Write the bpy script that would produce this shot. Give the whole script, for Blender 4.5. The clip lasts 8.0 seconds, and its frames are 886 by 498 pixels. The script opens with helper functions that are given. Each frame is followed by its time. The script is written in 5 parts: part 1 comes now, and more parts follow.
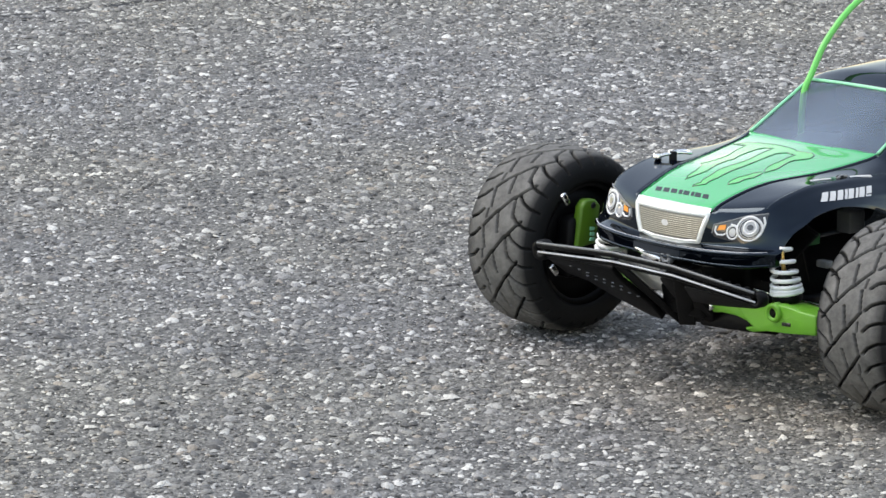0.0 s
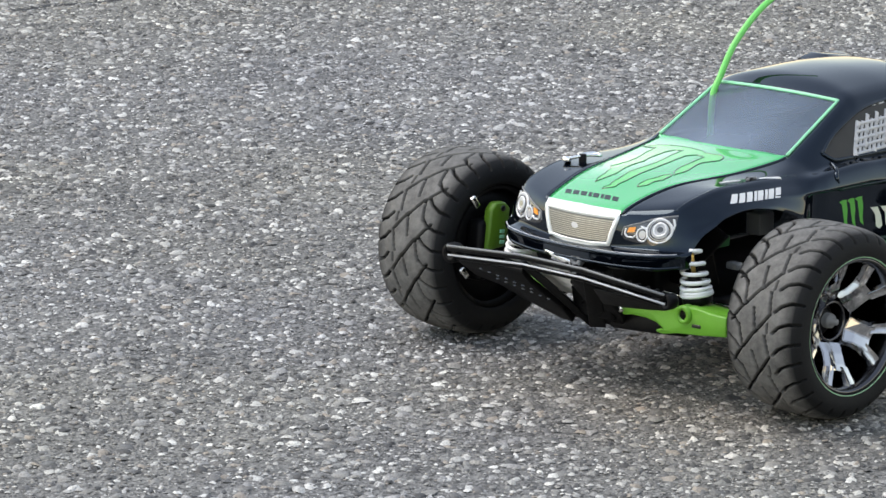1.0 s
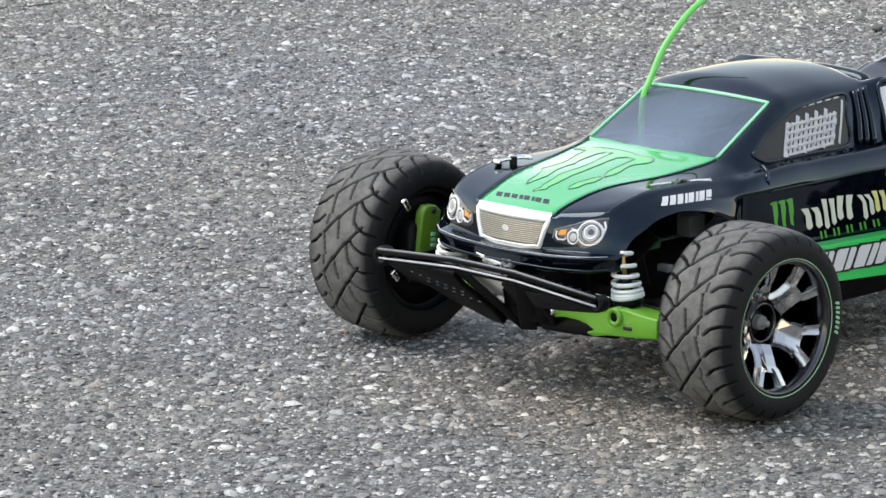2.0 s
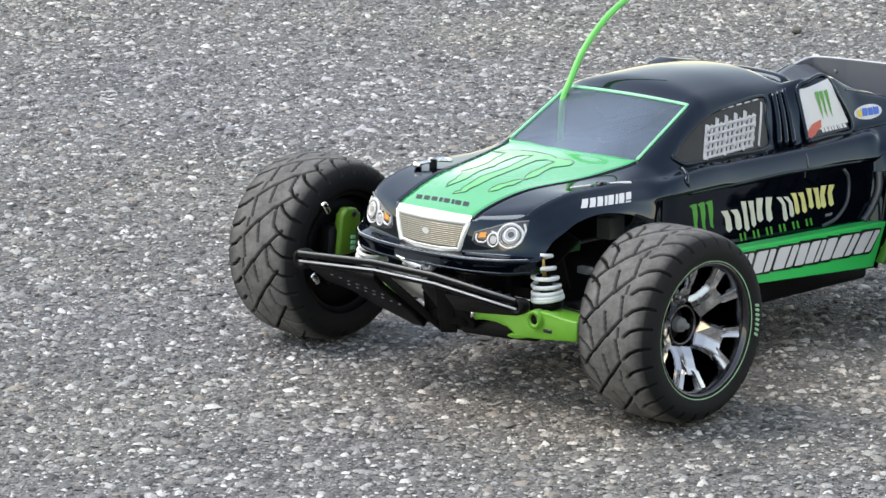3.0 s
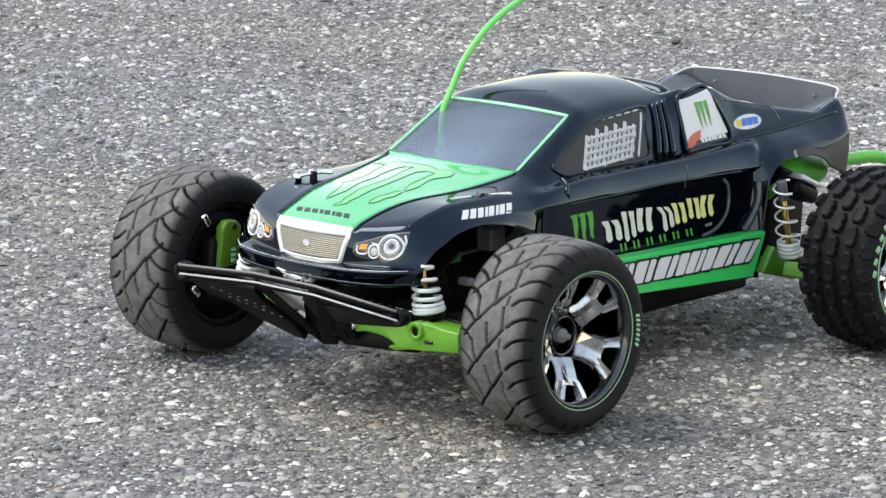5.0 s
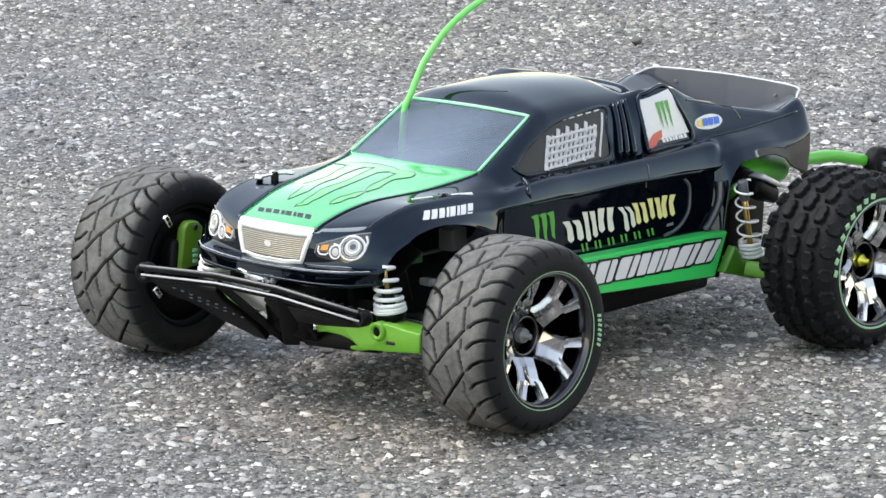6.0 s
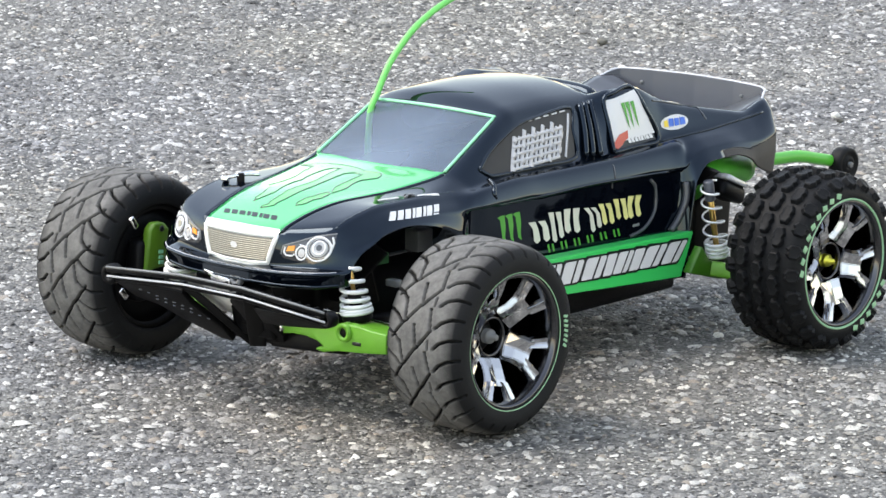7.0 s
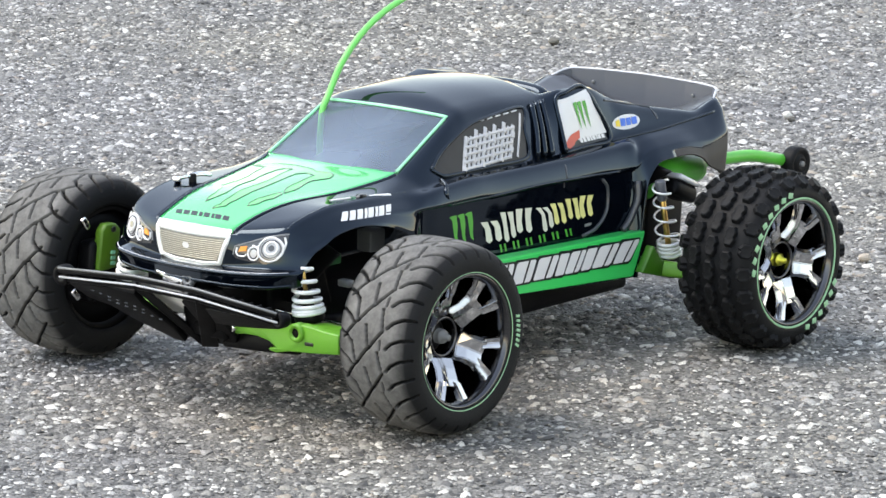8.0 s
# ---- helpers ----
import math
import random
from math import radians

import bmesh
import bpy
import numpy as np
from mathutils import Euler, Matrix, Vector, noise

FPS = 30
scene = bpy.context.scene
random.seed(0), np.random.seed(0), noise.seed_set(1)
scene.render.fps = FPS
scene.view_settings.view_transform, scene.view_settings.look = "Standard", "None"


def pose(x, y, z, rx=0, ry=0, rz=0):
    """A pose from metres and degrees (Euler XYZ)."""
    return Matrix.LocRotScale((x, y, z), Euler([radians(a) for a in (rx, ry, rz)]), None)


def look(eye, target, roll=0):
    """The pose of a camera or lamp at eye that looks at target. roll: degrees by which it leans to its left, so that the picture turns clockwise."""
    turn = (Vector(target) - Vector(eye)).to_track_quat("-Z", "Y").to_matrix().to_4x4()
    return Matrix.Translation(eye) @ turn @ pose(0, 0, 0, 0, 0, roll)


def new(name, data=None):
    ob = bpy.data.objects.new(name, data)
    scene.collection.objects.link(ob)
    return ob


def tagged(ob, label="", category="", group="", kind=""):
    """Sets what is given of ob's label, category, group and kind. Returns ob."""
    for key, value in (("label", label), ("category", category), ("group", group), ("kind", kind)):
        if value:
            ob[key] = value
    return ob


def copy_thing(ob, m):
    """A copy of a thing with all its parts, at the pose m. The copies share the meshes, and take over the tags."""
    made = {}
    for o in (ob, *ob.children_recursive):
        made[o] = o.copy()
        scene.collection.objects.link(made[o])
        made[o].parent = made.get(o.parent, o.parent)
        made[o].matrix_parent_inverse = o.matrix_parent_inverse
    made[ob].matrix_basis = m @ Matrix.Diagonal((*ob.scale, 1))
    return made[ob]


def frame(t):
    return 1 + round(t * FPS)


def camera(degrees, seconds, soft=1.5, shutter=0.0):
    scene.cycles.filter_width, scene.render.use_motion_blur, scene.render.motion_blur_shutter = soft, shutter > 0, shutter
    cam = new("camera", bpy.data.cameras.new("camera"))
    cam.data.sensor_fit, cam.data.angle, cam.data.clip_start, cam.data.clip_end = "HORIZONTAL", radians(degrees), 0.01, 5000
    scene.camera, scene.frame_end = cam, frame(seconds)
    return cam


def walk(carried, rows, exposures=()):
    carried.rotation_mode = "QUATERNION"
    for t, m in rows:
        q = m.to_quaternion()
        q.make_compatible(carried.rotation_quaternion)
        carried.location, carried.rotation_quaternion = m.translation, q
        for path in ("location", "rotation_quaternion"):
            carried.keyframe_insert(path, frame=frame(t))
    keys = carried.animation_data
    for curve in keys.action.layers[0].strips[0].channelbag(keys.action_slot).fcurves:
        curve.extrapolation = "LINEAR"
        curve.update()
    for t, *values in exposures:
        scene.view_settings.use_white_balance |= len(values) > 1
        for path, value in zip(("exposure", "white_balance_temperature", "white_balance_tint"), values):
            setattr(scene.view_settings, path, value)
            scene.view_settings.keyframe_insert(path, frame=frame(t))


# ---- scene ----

from mathutils.bvhtree import BVHTree

# ------------------------------------------------------------ camera: a slow pan from one spot
cam = camera(10.18, 8.0, soft=1.5)
EYE = (-1.93226, -1.75856, 0.65188)
PAN = [  # seconds, tilt, lean, heading
    (0.0, 77.2878, -0.6281, -44.1866),
    (0.5, 77.3082, -0.6447, -44.7411),
    (1.0, 77.3361, -0.6342, -45.2473),
    (1.5, 77.3707, -0.6686, -45.7399),
    (1.7, 77.3740, -0.6378, -45.8464),
    (2.8, 77.4097, -0.7200, -46.8285),
    (3.0, 77.4214, -0.7388, -46.9826),
    (3.5, 77.4603, -0.7392, -47.3663),
    (4.0, 77.4825, -0.7568, -47.6656),
    (4.5, 77.5319, -0.7241, -48.0477),
    (5.0, 77.5741, -0.7382, -48.3896),
    (6.3, 77.5900, -0.7100, -48.9596),
    (6.5, 77.5974, -0.7072, -49.0329),
    (7.0, 77.6001, -0.7153, -49.2489),
    (7.5, 77.6098, -0.7171, -49.5932),
    (8.0, 77.6076, -0.7053, -49.8160),
]
walk(cam, [(t, pose(*EYE, a, b, c)) for t, a, b, c in PAN],
     exposures=[(0.0, 1.10, 7150, 12), (3.0, 1.25, 7150, 12), (5.0, 1.36, 7150, 12), (8.0, 1.62, 7150, 12)])

# ------------------------------------------------------------ light: bright overcast sky
world = bpy.data.worlds.new("sky")
scene.world = world
world.use_nodes = True
wn, wl = world.node_tree.nodes, world.node_tree.links
sky = wn.new("ShaderNodeTexSky")
sky.sky_type = "NISHITA"
sky.sun_disc = False
sky.sun_elevation, sky.sun_rotation = radians(54), radians(325)
sky.air_density, sky.dust_density, sky.ozone_density = 1.5, 0.2, 1.0
haze = wn.new("ShaderNodeHueSaturation")  # thin cloud takes some of the blue out of the sky
haze.inputs["Saturation"].default_value = 0.68
wl.new(sky.outputs["Color"], haze.inputs["Color"])
wl.new(haze.outputs["Color"], wn["Background"].inputs["Color"])
wn["Background"].inputs["Strength"].default_value = 0.135
sun = new("sun", bpy.data.lights.new("sun", "SUN"))
sun.data.energy, sun.data.angle, sun.data.color = 1.15, radians(36), (1.0, 0.97, 0.92)
sun.matrix_world = look((-0.574, 0.819, 1.376), (0, 0, 0))


# ------------------------------------------------------------ materials
def mat(name, color, rough=0.5, metal=0.0, coat=0.0, var=0.0, scale=60.0, bump=0.0, bscale=400.0, rvar=0.0, dirt=None, dirt_amount=0.0, spec=0.5, tint=(1, 1, 1), coat_ior=1.5):
    """Principled material with colour variation, fine relief and an optional layer of dust."""
    m = bpy.data.materials.new(name)
    m.use_nodes = True
    n, l = m.node_tree.nodes, m.node_tree.links
    p = n["Principled BSDF"]
    p.inputs["Base Color"].default_value = (*color, 1)
    p.inputs["Roughness"].default_value = rough
    p.inputs["Metallic"].default_value = metal
    p.inputs["Coat Weight"].default_value = coat
    p.inputs["Coat Roughness"].default_value = 0.04
    p.inputs["Coat IOR"].default_value = coat_ior
    p.inputs["Specular IOR Level"].default_value = spec
    p.inputs["Specular Tint"].default_value = (*tint, 1)
    tc = n.new("ShaderNodeTexCoord")
    if var or dirt:
        na = n.new("ShaderNodeTexNoise")
        na.inputs["Scale"].default_value, na.inputs["Detail"].default_value = scale, 6
        l.new(tc.outputs["Object"], na.inputs["Vector"])
        mix = n.new("ShaderNodeMix")
        mix.data_type = "RGBA"
        a, b = [tuple(max(0, c * k) for c in color) for k in (1 - var, 1 + var)]
        mix.inputs[6].default_value, mix.inputs[7].default_value = (*a, 1), (*b, 1)
        l.new(na.outputs["Fac"], mix.inputs[0])
        out = mix.outputs[2]
        if dirt:
            nb = n.new("ShaderNodeTexNoise")
            nb.inputs["Scale"].default_value, nb.inputs["Detail"].default_value = scale * 4, 8
            nb.inputs["Roughness"].default_value = 0.7
            l.new(tc.outputs["Object"], nb.inputs["Vector"])
            rp = n.new("ShaderNodeValToRGB")
            rp.color_ramp.elements[0].position, rp.color_ramp.elements[1].position = 0.42, 0.75
            rp.color_ramp.elements[1].color = (dirt_amount,) * 3 + (1,)
            l.new(nb.outputs["Fac"], rp.inputs[0])
            md = n.new("ShaderNodeMix")
            md.data_type = "RGBA"
            md.inputs[7].default_value = (*dirt, 1)
            l.new(rp.outputs[0], md.inputs[0])
            l.new(out, md.inputs[6])
            out = md.outputs[2]
        l.new(out, p.inputs["Base Color"])
    if rvar:
        nr = n.new("ShaderNodeTexNoise")
        nr.inputs["Scale"].default_value = scale * 2
        l.new(tc.outputs["Object"], nr.inputs["Vector"])
        mr = n.new("ShaderNodeMapRange")
        mr.inputs["To Min"].default_value, mr.inputs["To Max"].default_value = max(0, rough - rvar), rough + rvar
        l.new(nr.outputs["Fac"], mr.inputs["Value"])
        l.new(mr.outputs[0], p.inputs["Roughness"])
    if bump:
        nc = n.new("ShaderNodeTexNoise")
        nc.inputs["Scale"].default_value, nc.inputs["Detail"].default_value = bscale, 4
        l.new(tc.outputs["Object"], nc.inputs["Vector"])
        bp = n.new("ShaderNodeBump")
        bp.inputs["Strength"].default_value, bp.inputs["Distance"].default_value = bump, 0.001
        l.new(nc.outputs["Fac"], bp.inputs["Height"])
        l.new(bp.outputs[0], p.inputs["Normal"])
    return m


def tread_mat(name, radius):
    """Black rubber, dusty grey on the worn crown of a tyre of that radius, clean in its grooves and down its sides."""
    m = mat(name, (0.0075, 0.0078, 0.0085), 0.72, bump=0.25, bscale=1500, spec=0.22)
    n, l = m.node_tree.nodes, m.node_tree.links
    tc, sx, ln, mr, no, mu, mx = [n.new("ShaderNode" + k) for k in ("TexCoord", "VectorMath", "VectorMath", "MapRange", "TexNoise", "Math", "Mix")]
    sx.operation, ln.operation, mu.operation, mx.data_type = "MULTIPLY", "LENGTH", "MULTIPLY", "RGBA"
    sx.inputs[1].default_value = (1, 0, 1)
    l.new(tc.outputs["Object"], sx.inputs[0])
    l.new(sx.outputs[0], ln.inputs[0])
    mr.inputs["From Min"].default_value, mr.inputs["From Max"].default_value = 0.935 * radius, 0.990 * radius
    l.new(ln.outputs["Value"], mr.inputs["Value"])
    no.inputs["Scale"].default_value, no.inputs["Detail"].default_value, no.inputs["Roughness"].default_value = 130, 8, 0.7
    l.new(tc.outputs["Object"], no.inputs["Vector"])
    rp = n.new("ShaderNodeValToRGB")
    rp.color_ramp.elements[0].position, rp.color_ramp.elements[1].position = 0.30, 0.72
    rp.color_ramp.elements[0].color = (0.35, 0.35, 0.35, 1)
    l.new(no.outputs["Fac"], rp.inputs[0])
    l.new(mr.outputs[0], mu.inputs[0])
    l.new(rp.outputs[0], mu.inputs[1])
    l.new(mu.outputs[0], mx.inputs[0])
    mx.inputs[6].default_value, mx.inputs[7].default_value = (0.0075, 0.0078, 0.0085, 1), (0.185, 0.179, 0.171, 1)
    l.new(mx.outputs[2], n["Principled BSDF"].inputs["Base Color"])
    return m


def glass_mat(name, tint):
    """Thin clear sheet: see-through with a film of grey haze that stands in for reflected sky, and a mirror gloss that
    grows at grazing angles.
    """
    m = bpy.data.materials.new(name)
    m.use_nodes = True
    n, l = m.node_tree.nodes, m.node_tree.links
    n.remove(n["Principled BSDF"])
    tr, gl, mx, fr = n.new("ShaderNodeBsdfTransparent"), n.new("ShaderNodeBsdfGlossy"), n.new("ShaderNodeMixShader"), n.new("ShaderNodeFresnel")
    df, mh, no, tc, rg = n.new("ShaderNodeBsdfDiffuse"), n.new("ShaderNodeMixShader"), n.new("ShaderNodeTexNoise"), n.new("ShaderNodeTexCoord"), n.new("ShaderNodeMapRange")
    tr.inputs["Color"].default_value = (*tint, 1)
    # diffuse blue-grey painted in place of the sky's reflection
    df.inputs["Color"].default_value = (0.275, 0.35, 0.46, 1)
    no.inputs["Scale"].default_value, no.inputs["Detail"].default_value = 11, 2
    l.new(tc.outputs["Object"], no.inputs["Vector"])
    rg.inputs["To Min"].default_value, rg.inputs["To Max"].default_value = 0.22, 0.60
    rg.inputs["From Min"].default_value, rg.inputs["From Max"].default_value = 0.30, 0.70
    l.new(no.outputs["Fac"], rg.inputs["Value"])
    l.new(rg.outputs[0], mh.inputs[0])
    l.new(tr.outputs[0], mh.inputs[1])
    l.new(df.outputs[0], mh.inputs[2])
    gl.inputs["Roughness"].default_value = 0.05
    fr.inputs["IOR"].default_value = 1.28
    l.new(fr.outputs[0], mx.inputs[0])
    l.new(mh.outputs[0], mx.inputs[1])
    l.new(gl.outputs[0], mx.inputs[2])
    l.new(mx.outputs[0], n["Material Output"].inputs["Surface"])
    return m


BLACK = mat("black_gloss_paint", (0.0010, 0.0019, 0.0042), 0.04, spec=0.54, tint=(0.62, 0.80, 1.0), var=0.2, scale=30, bump=0.012, bscale=60, rvar=0.02)
GREEN = mat("green_gloss_paint", (0.018, 0.40, 0.10), 0.25, coat=1.0, coat_ior=1.75, var=0.06, scale=25, bump=0.02, bscale=60)
TRIM = mat("pale_green_edging", (0.26, 0.66, 0.40), 0.35, var=0.1)
LIME = mat("lime_nylon", (0.11, 0.33, 0.022), 0.42, var=0.12, scale=90, bump=0.1, bscale=700)
# the lime nylon again, with the steering block's shade put into the colour
LIME_SHADED = mat("shaded_lime_nylon", (0.085, 0.20, 0.012), 0.45, var=0.15, scale=90)
BOARD = mat("dark_green_board", (0.015, 0.10, 0.03), 0.4, var=0.3)
ARM_GREEN = mat("dark_green_nylon", (0.036, 0.15, 0.009), 0.42, var=0.15, scale=90, bump=0.1, bscale=700)
TUBE = mat("green_tube_plastic", (0.14, 0.58, 0.12), 0.35, var=0.08)
BAR = mat("green_bar_nylon", (0.06, 0.40, 0.03), 0.4, var=0.1)
NYLON = mat("black_nylon", (0.0035, 0.0035, 0.004), 0.42, var=0.3, scale=80, bump=0.1, bscale=900, dirt=(0.08, 0.08, 0.075), dirt_amount=0.015, spec=0.12)
RUBBER = tread_mat("worn_tread_rubber", 0.0512)
RUBBER_B = mat("black_knob_rubber", (0.0065, 0.0068, 0.0075), 0.55, var=0.3, scale=60, bump=0.2, bscale=1500, dirt=(0.085, 0.09, 0.10), dirt_amount=0.05, spec=0.14)
CHROME = mat("black_chrome", (0.50, 0.50, 0.51), 0.05, metal=1.0, rvar=0.02)
BARREL = mat("dark_barrel_chrome", (0.09, 0.09, 0.095), 0.16, metal=1.0, rvar=0.05)
SILVER = mat("bright_chrome", (0.85, 0.85, 0.84), 0.16, metal=1.0)
GOLD = mat("gold_shaft", (0.75, 0.50, 0.16), 0.3, metal=1.0)
BRASS = mat("anodised_brass_nut", (0.62, 0.60, 0.08), 0.3, metal=1.0)
WHITE = mat("white_plastic", (0.90, 0.90, 0.88), 0.35, var=0.05)
STICKER = mat("white_sticker", (0.64, 0.64, 0.64), 0.3, var=0.04)
GREY = mat("grey_plastic", (0.16, 0.165, 0.17), 0.4, var=0.15)
DECK = mat("satin_dark_grey_paint", (0.045, 0.048, 0.056), 0.32, coat=0.4, var=0.15)
SKIRT = mat("matte_brown_grey_plastic", (0.030, 0.026, 0.023), 0.6, var=0.2, scale=60, bump=0.1, bscale=600)
# the hood's green, lightened to offset the weaker light on the side
SILL = mat("sill_green_lightened", (0.022, 0.56, 0.12), 0.3, coat=0.3, var=0.06, scale=25)
LETTER = mat("cream_lettering", (0.60, 0.60, 0.50), 0.35, var=0.12, scale=120)
LETTER_Y = mat("yellow_lettering", (0.66, 0.62, 0.24), 0.35, var=0.15, scale=120)
GREEN_INK = mat("green_ink", (0.05, 0.30, 0.03), 0.35, var=0.15, scale=150)
CLAW_INK = mat("dark_green_ink", (0.012, 0.085, 0.028), 0.3, coat=0.6, var=0.3, scale=200)
INK = mat("black_ink", (0.006, 0.007, 0.007), 0.3)
YELLOW = mat("yellow_green_ink", (0.10, 0.50, 0.13), 0.25, coat=0.6, var=0.25, scale=90)
BLUE = mat("blue_ink", (0.03, 0.13, 0.55), 0.3)
GOLDINK = mat("yellow_ink", (0.75, 0.55, 0.03), 0.3)
RED = mat("red_ink", (0.50, 0.07, 0.04), 0.35, var=0.2, scale=200)
AMBER = mat("amber_lens", (0.80, 0.28, 0.03), 0.2)
LAMP = mat("printed_lamp_grey", (0.40, 0.40, 0.41), 0.15, coat=1.0, var=0.4, scale=200)
LAMP_WHITE = mat("printed_lamp_white", (0.72, 0.72, 0.73), 0.2, coat=1.0)
DARKLAMP = mat("printed_lamp_black", (0.03, 0.03, 0.032), 0.12, coat=1.0)
MESH_METAL = mat("grille_metal", (0.20, 0.19, 0.165), 0.4, var=0.2, scale=300)
WIRE = mat("grille_wire_metal", (0.40, 0.375, 0.31), 0.3, metal=0.5, var=0.15, scale=400)
NETTING = mat("white_netting", (0.48, 0.48, 0.49), 0.5, var=0.1)
SPOILER = mat("grey_satin_spoiler", (0.080, 0.086, 0.102), 0.38, var=0.12, scale=40, bump=0.03, bscale=200)
# pale tone that stands in for highlights along glossy edges
EDGE = mat("pale_edge_highlight", (0.50, 0.51, 0.54), 0.3, var=0.2)
# silver of the grille surround, and the painted highlight above it
CHROME_WHITE = mat("silver_and_highlight_paint", (0.86, 0.87, 0.84), 0.2, metal=0.25, coat=0.6)
RING = mat("green_pinstripe", (0.26, 0.48, 0.28), 0.45, var=0.1)
GLASS = glass_mat("clear_sheet_sky_haze", (0.90, 0.92, 0.95))
SMOKE = mat("smoked_window", (0.038, 0.036, 0.034), 0.35, var=0.3, scale=60, spec=0.2)


def broad_tint(n, l, tc, colour):
    """Half-metre patches of beige dust and of bluish bare stone, laid over a colour, and a brown tint painted in under
    the truck.
    """
    no = n.new("ShaderNodeTexNoise")
    no.inputs["Scale"].default_value, no.inputs["Detail"].default_value = 2.3, 3
    l.new(tc.outputs["Object"], no.inputs["Vector"])
    rp = n.new("ShaderNodeValToRGB")
    rp.color_ramp.elements[0].position, rp.color_ramp.elements[1].position = 0.38, 0.62
    rp.color_ramp.elements[0].color, rp.color_ramp.elements[1].color = (0.975, 0.985, 1.02, 1), (1.01, 1.0, 0.95, 1)
    l.new(no.outputs["Fac"], rp.inputs[0])
    mx = n.new("ShaderNodeMix")
    mx.data_type, mx.blend_type = "RGBA", "MULTIPLY"
    mx.inputs[0].default_value = 1
    l.new(colour, mx.inputs[6])
    l.new(rp.outputs[0], mx.inputs[7])
    # a warm brown tint painted on where the truck's shade falls
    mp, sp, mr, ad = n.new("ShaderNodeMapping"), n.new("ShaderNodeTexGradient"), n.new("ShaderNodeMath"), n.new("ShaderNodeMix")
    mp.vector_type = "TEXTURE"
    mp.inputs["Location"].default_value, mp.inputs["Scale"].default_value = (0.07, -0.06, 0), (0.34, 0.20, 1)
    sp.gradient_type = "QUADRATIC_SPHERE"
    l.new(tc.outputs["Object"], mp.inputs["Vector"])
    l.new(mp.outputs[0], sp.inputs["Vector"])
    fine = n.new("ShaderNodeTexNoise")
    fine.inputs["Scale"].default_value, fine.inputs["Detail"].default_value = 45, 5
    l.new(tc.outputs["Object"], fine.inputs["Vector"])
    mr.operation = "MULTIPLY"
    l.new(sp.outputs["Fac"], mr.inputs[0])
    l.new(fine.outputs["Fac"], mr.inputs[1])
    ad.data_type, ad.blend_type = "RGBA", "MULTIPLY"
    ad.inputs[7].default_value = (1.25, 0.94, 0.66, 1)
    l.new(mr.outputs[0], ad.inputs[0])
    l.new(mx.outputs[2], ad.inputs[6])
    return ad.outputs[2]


def ground_mat():
    m = bpy.data.materials.new("worn_asphalt")
    m.use_nodes = True
    n, l = m.node_tree.nodes, m.node_tree.links
    p = n["Principled BSDF"]
    tc = n.new("ShaderNodeTexCoord")
    vo = n.new("ShaderNodeTexVoronoi")
    vo.inputs["Scale"].default_value = 520
    l.new(tc.outputs["Object"], vo.inputs["Vector"])
    r = n.new("ShaderNodeValToRGB")
    r.color_ramp.elements[0].color, r.color_ramp.elements[1].color = (0.035, 0.035, 0.035, 1), (0.27, 0.267, 0.26, 1)
    l.new(vo.outputs["Color"], r.inputs[0])
    big = n.new("ShaderNodeTexNoise")
    big.inputs["Scale"].default_value, big.inputs["Detail"].default_value = 7, 8
    l.new(tc.outputs["Object"], big.inputs["Vector"])
    rb = n.new("ShaderNodeValToRGB")
    rb.color_ramp.elements[0].position, rb.color_ramp.elements[1].position = 0.3, 0.7
    rb.color_ramp.elements[0].color, rb.color_ramp.elements[1].color = (0.75, 0.75, 0.76, 1), (1.1, 1.08, 1.03, 1)
    l.new(big.outputs["Fac"], rb.inputs[0])
    mx = n.new("ShaderNodeMix")
    mx.data_type, mx.blend_type = "RGBA", "MULTIPLY"
    mx.inputs[0].default_value = 1
    l.new(r.outputs[0], mx.inputs[6])
    l.new(rb.outputs[0], mx.inputs[7])
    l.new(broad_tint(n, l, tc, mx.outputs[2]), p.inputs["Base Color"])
    p.inputs["Roughness"].default_value = 0.85
    bp = n.new("ShaderNodeBump")
    bp.inputs["Strength"].default_value, bp.inputs["Distance"].default_value = 0.8, 0.001
    l.new(vo.outputs["Distance"], bp.inputs["Height"])
    l.new(bp.outputs[0], p.inputs["Normal"])
    return m


